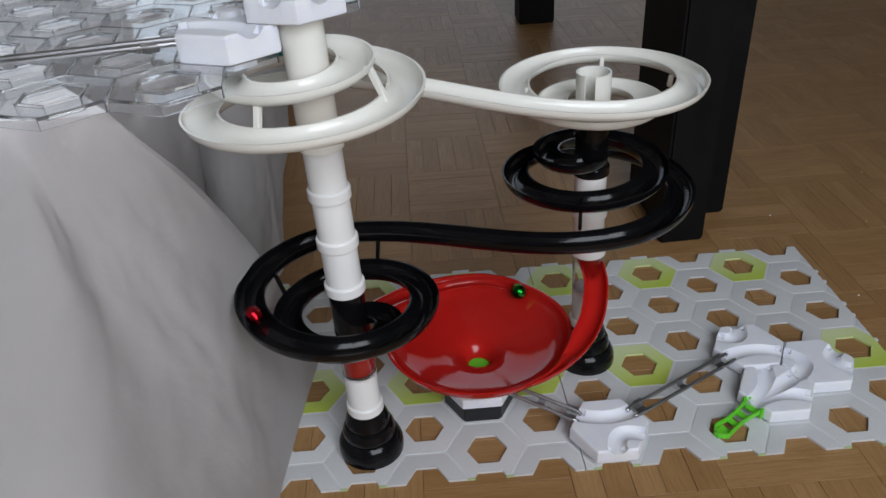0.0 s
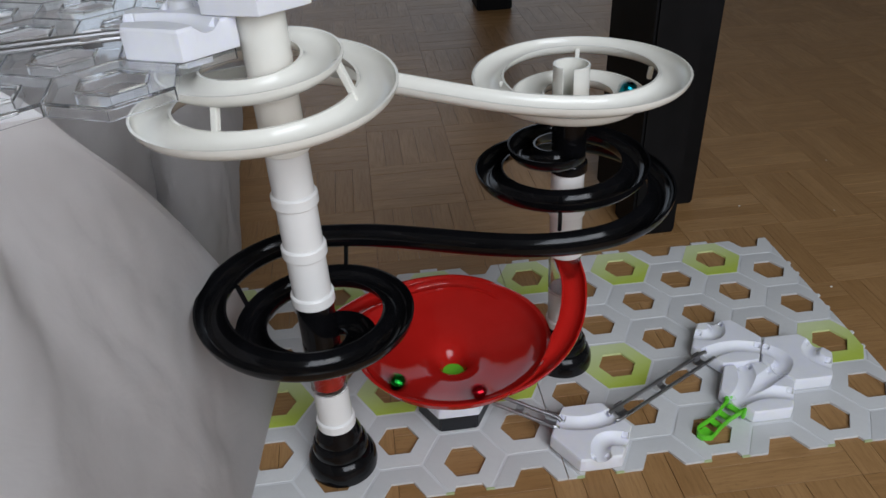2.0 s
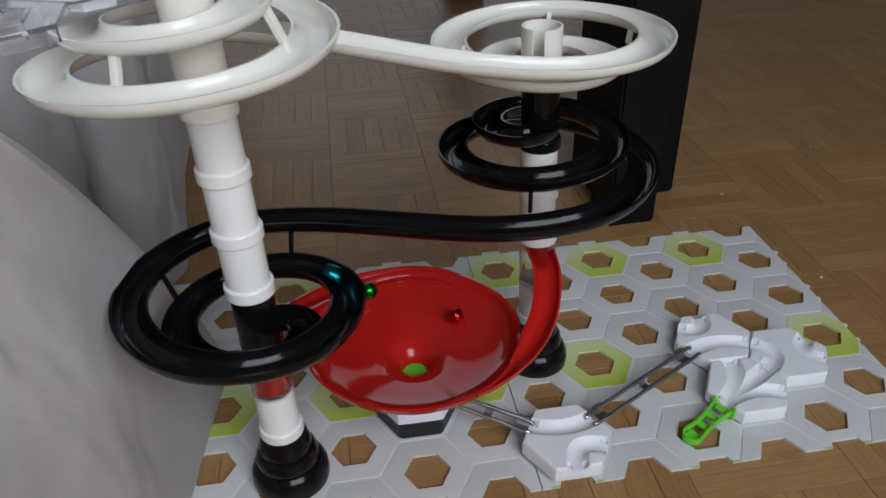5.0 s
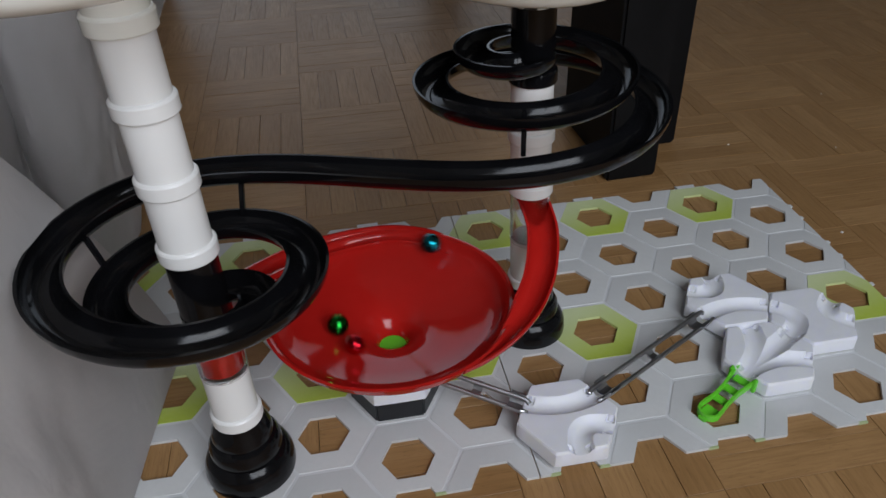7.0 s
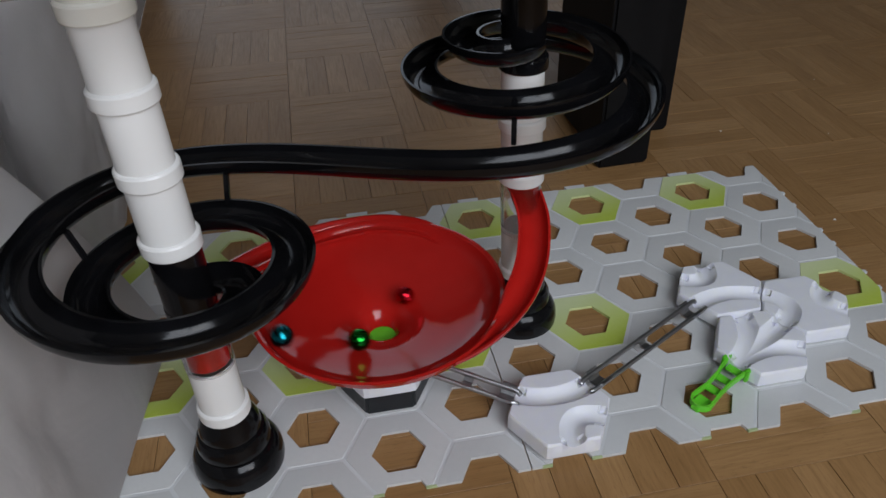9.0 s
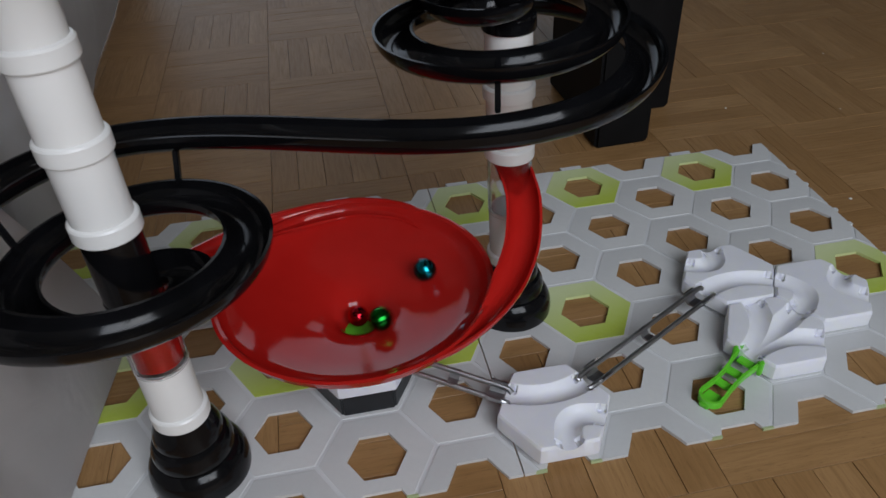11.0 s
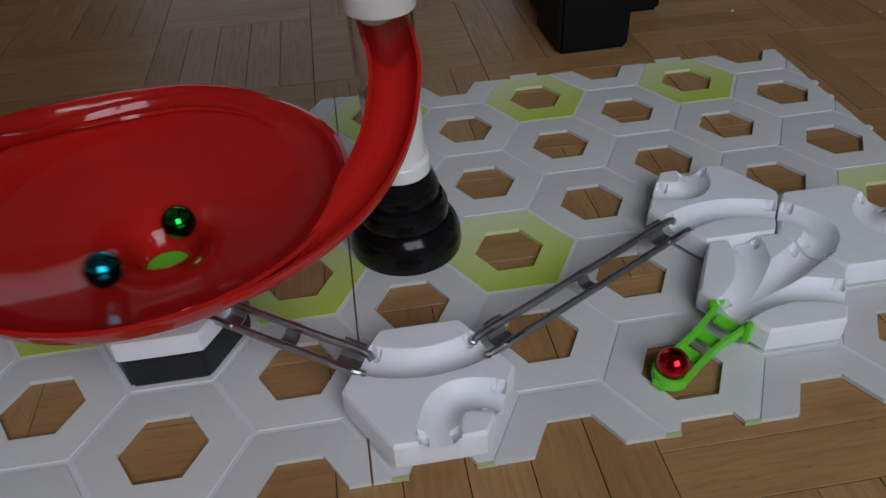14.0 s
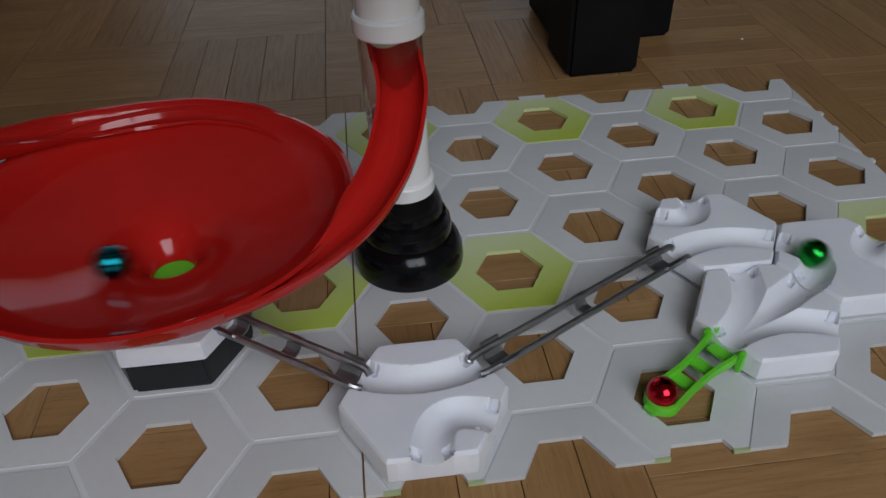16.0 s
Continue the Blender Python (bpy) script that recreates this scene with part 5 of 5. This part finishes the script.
        (6.133, pose(-0.0775, 0.0017, 0.0657)), (6.200, pose(-0.0769, -0.0284, 0.0657)), (6.267, pose(-0.0906, -0.0550, 0.0657)), (6.333, pose(-0.1150, -0.0718, 0.0657)),
        (6.400, pose(-0.1438, -0.0753, 0.0657)), (6.467, pose(-0.1703, -0.0655, 0.0657)), (6.533, pose(-0.1891, -0.0458, 0.0657)), (6.600, pose(-0.1973, -0.0211, 0.0657)),
        (6.667, pose(-0.1949, 0.0037, 0.0657)), (6.733, pose(-0.1835, 0.0247, 0.0657)), (6.800, pose(-0.1656, 0.0394, 0.0657)), (6.867, pose(-0.1442, 0.0462, 0.0657)),
        (6.933, pose(-0.1225, 0.0451, 0.0657)), (7.000, pose(-0.1031, 0.0368, 0.0657)), (7.067, pose(-0.0879, 0.0227, 0.0657)), (7.133, pose(-0.0784, 0.0046, 0.0657)),
        (7.200, pose(-0.0753, -0.0152, 0.0657)), (7.267, pose(-0.0788, -0.0349, 0.0657)), (7.333, pose(-0.0882, -0.0521, 0.0657)), (7.400, pose(-0.1027, -0.0655, 0.0657)),
        (7.467, pose(-0.1234, -0.0743, 0.0657)), (7.533, pose(-0.1458, -0.0750, 0.0657)), (7.600, pose(-0.1663, -0.0679, 0.0657)), (7.667, pose(-0.1820, -0.0554, 0.0657)),
        (7.733, pose(-0.1932, -0.0376, 0.0657)), (7.800, pose(-0.1977, -0.0158, 0.0657)), (7.867, pose(-0.1941, 0.0062, 0.0657)), (7.933, pose(-0.1829, 0.0254, 0.0657)),
        (8.000, pose(-0.1659, 0.0392, 0.0657)), (8.067, pose(-0.1457, 0.0460, 0.0657)), (8.133, pose(-0.1248, 0.0456, 0.0657)), (8.200, pose(-0.1055, 0.0383, 0.0657)),
        (8.267, pose(-0.0901, 0.0254, 0.0657)), (8.333, pose(-0.0795, 0.0077, 0.0657)), (8.400, pose(-0.0753, -0.0128, 0.0657)), (8.467, pose(-0.0770, -0.0289, 0.0657)),
        (8.533, pose(-0.0842, -0.0462, 0.0657)), (8.600, pose(-0.0981, -0.0621, 0.0657)), (8.667, pose(-0.1113, -0.0700, 0.0654)), (8.733, pose(-0.1285, -0.0748, 0.0650)),
        (8.800, pose(-0.1489, -0.0738, 0.0648)), (8.867, pose(-0.1630, -0.0692, 0.0650)), (8.933, pose(-0.1784, -0.0588, 0.0653)), (9.000, pose(-0.1917, -0.0405, 0.0655)),
        (9.067, pose(-0.1968, -0.0215, 0.0650)), (9.133, pose(-0.1955, -0.0022, 0.0640)), (9.200, pose(-0.1881, 0.0152, 0.0633)), (9.267, pose(-0.1761, 0.0291, 0.0624)),
        (9.333, pose(-0.1608, 0.0384, 0.0617)), (9.400, pose(-0.1439, 0.0425, 0.0614)), (9.467, pose(-0.1269, 0.0415, 0.0612)), (9.533, pose(-0.1113, 0.0357, 0.0609)),
        (9.600, pose(-0.0984, 0.0258, 0.0606)), (9.667, pose(-0.0890, 0.0128, 0.0603)), (9.733, pose(-0.0839, -0.0020, 0.0600)), (9.800, pose(-0.0832, -0.0176, 0.0597)),
        (9.867, pose(-0.0869, -0.0325, 0.0595)), (9.933, pose(-0.0947, -0.0455, 0.0593)), (10.000, pose(-0.1058, -0.0557, 0.0591)), (10.067, pose(-0.1194, -0.0622, 0.0589)),
        (10.133, pose(-0.1342, -0.0645, 0.0587)), (10.200, pose(-0.1490, -0.0622, 0.0586)), (10.267, pose(-0.1625, -0.0556, 0.0584)), (10.333, pose(-0.1733, -0.0452, 0.0582)),
        (10.400, pose(-0.1805, -0.0319, 0.0580)), (10.467, pose(-0.1831, -0.0170, 0.0578)), (10.533, pose(-0.1807, -0.0019, 0.0576)), (10.600, pose(-0.1734, 0.0117, 0.0575)),
        (10.667, pose(-0.1619, 0.0222, 0.0573)), (10.733, pose(-0.1473, 0.0281, 0.0571)), (10.800, pose(-0.1314, 0.0284, 0.0569)), (10.867, pose(-0.1163, 0.0229, 0.0567)),
        (10.933, pose(-0.1041, 0.0120, 0.0565)), (11.000, pose(-0.0970, -0.0029, 0.0564)), (11.067, pose(-0.0963, -0.0197, 0.0562)), (11.133, pose(-0.1027, -0.0355, 0.0560)),
        (11.200, pose(-0.1152, -0.0474, 0.0559)), (11.267, pose(-0.1319, -0.0527, 0.0557)), (11.333, pose(-0.1508, -0.0526, 0.0562)), (11.400, pose(-0.1703, -0.0454, 0.0576)),
        (11.467, pose(-0.1827, -0.0337, 0.0587)), (11.533, pose(-0.1891, -0.0212, 0.0596)), (11.600, pose(-0.1911, -0.0095, 0.0603)), (11.667, pose(-0.1869, 0.0044, 0.0599)),
        (11.733, pose(-0.1778, 0.0170, 0.0593)), (11.800, pose(-0.1640, 0.0262, 0.0585)), (11.867, pose(-0.1460, 0.0294, 0.0574)), (11.933, pose(-0.1248, 0.0252, 0.0564)),
        (12.000, pose(-0.1068, 0.0098, 0.0557)), (12.067, pose(-0.0982, -0.0100, 0.0557)), (12.133, pose(-0.1000, -0.0292, 0.0559)), (12.200, pose(-0.1085, -0.0441, 0.0562)),
        (12.267, pose(-0.1229, -0.0534, 0.0564)), (12.333, pose(-0.1393, -0.0556, 0.0564)), (12.400, pose(-0.1548, -0.0506, 0.0562)), (12.467, pose(-0.1671, -0.0386, 0.0558)),
        (12.533, pose(-0.1740, -0.0209, 0.0556)), (12.600, pose(-0.1714, 0.0000, 0.0555)), (12.667, pose(-0.1591, 0.0188, 0.0561)), (12.733, pose(-0.1407, 0.0281, 0.0568)),
        (12.800, pose(-0.1231, 0.0288, 0.0575)), (12.867, pose(-0.1099, 0.0216, 0.0573)), (12.933, pose(-0.1020, 0.0100, 0.0567)), (13.000, pose(-0.1000, -0.0050, 0.0555)),
        (13.067, pose(-0.1058, -0.0242, 0.0542)), (13.133, pose(-0.1241, -0.0415, 0.0537)), (13.200, pose(-0.1522, -0.0403, 0.0538)), (13.267, pose(-0.1685, -0.0317, 0.0552)),
        (13.333, pose(-0.1779, -0.0182, 0.0565)), (13.400, pose(-0.1809, -0.0027, 0.0576)), (13.467, pose(-0.1748, 0.0100, 0.0575)), (13.533, pose(-0.1636, 0.0190, 0.0569)),
        (13.600, pose(-0.1478, 0.0226, 0.0558)), (13.667, pose(-0.1281, 0.0175, 0.0545)), (13.733, pose(-0.1140, 0.0032, 0.0534)), (13.800, pose(-0.1112, -0.0158, 0.0525)),
        (13.867, pose(-0.1191, -0.0339, 0.0527)), (13.933, pose(-0.1342, -0.0421, 0.0531)), (14.000, pose(-0.1484, -0.0423, 0.0538)), (14.067, pose(-0.1598, -0.0356, 0.0541)),
        (14.133, pose(-0.1679, -0.0215, 0.0542)), (14.200, pose(-0.1662, -0.0019, 0.0543)), (14.267, pose(-0.1529, 0.0150, 0.0546)), (14.333, pose(-0.1349, 0.0204, 0.0549)),
        (14.400, pose(-0.1201, 0.0175, 0.0551)), (14.467, pose(-0.1120, 0.0069, 0.0543)), (14.533, pose(-0.1092, -0.0068, 0.0533)), (14.600, pose(-0.1146, -0.0225, 0.0519)),
        (14.667, pose(-0.1374, -0.0386, 0.0521)), (14.733, pose(-0.1590, -0.0299, 0.0530)), (14.800, pose(-0.1691, -0.0188, 0.0544)), (14.867, pose(-0.1712, -0.0056, 0.0551)),
        (14.933, pose(-0.1660, 0.0061, 0.0551)), (15.000, pose(-0.1540, 0.0139, 0.0545)), (15.067, pose(-0.1355, 0.0139, 0.0533)), (15.133, pose(-0.1192, 0.0030, 0.0523)),
        (15.200, pose(-0.1146, -0.0158, 0.0515)), (15.267, pose(-0.1219, -0.0318, 0.0517)), (15.333, pose(-0.1357, -0.0382, 0.0520)), (15.400, pose(-0.1487, -0.0366, 0.0524)),
        (15.467, pose(-0.1590, -0.0269, 0.0526)), (15.533, pose(-0.1623, -0.0093, 0.0528)), (15.600, pose(-0.1513, 0.0084, 0.0530)), (15.667, pose(-0.1362, 0.0141, 0.0534)),
        (15.733, pose(-0.1237, 0.0104, 0.0532)), (15.800, pose(-0.1166, 0.0013, 0.0525)), (15.867, pose(-0.1153, -0.0124, 0.0513)), (15.933, pose(-0.1241, -0.0304, 0.0510)),
        (16.000, pose(-0.1514, -0.0307, 0.0515))])


motions()
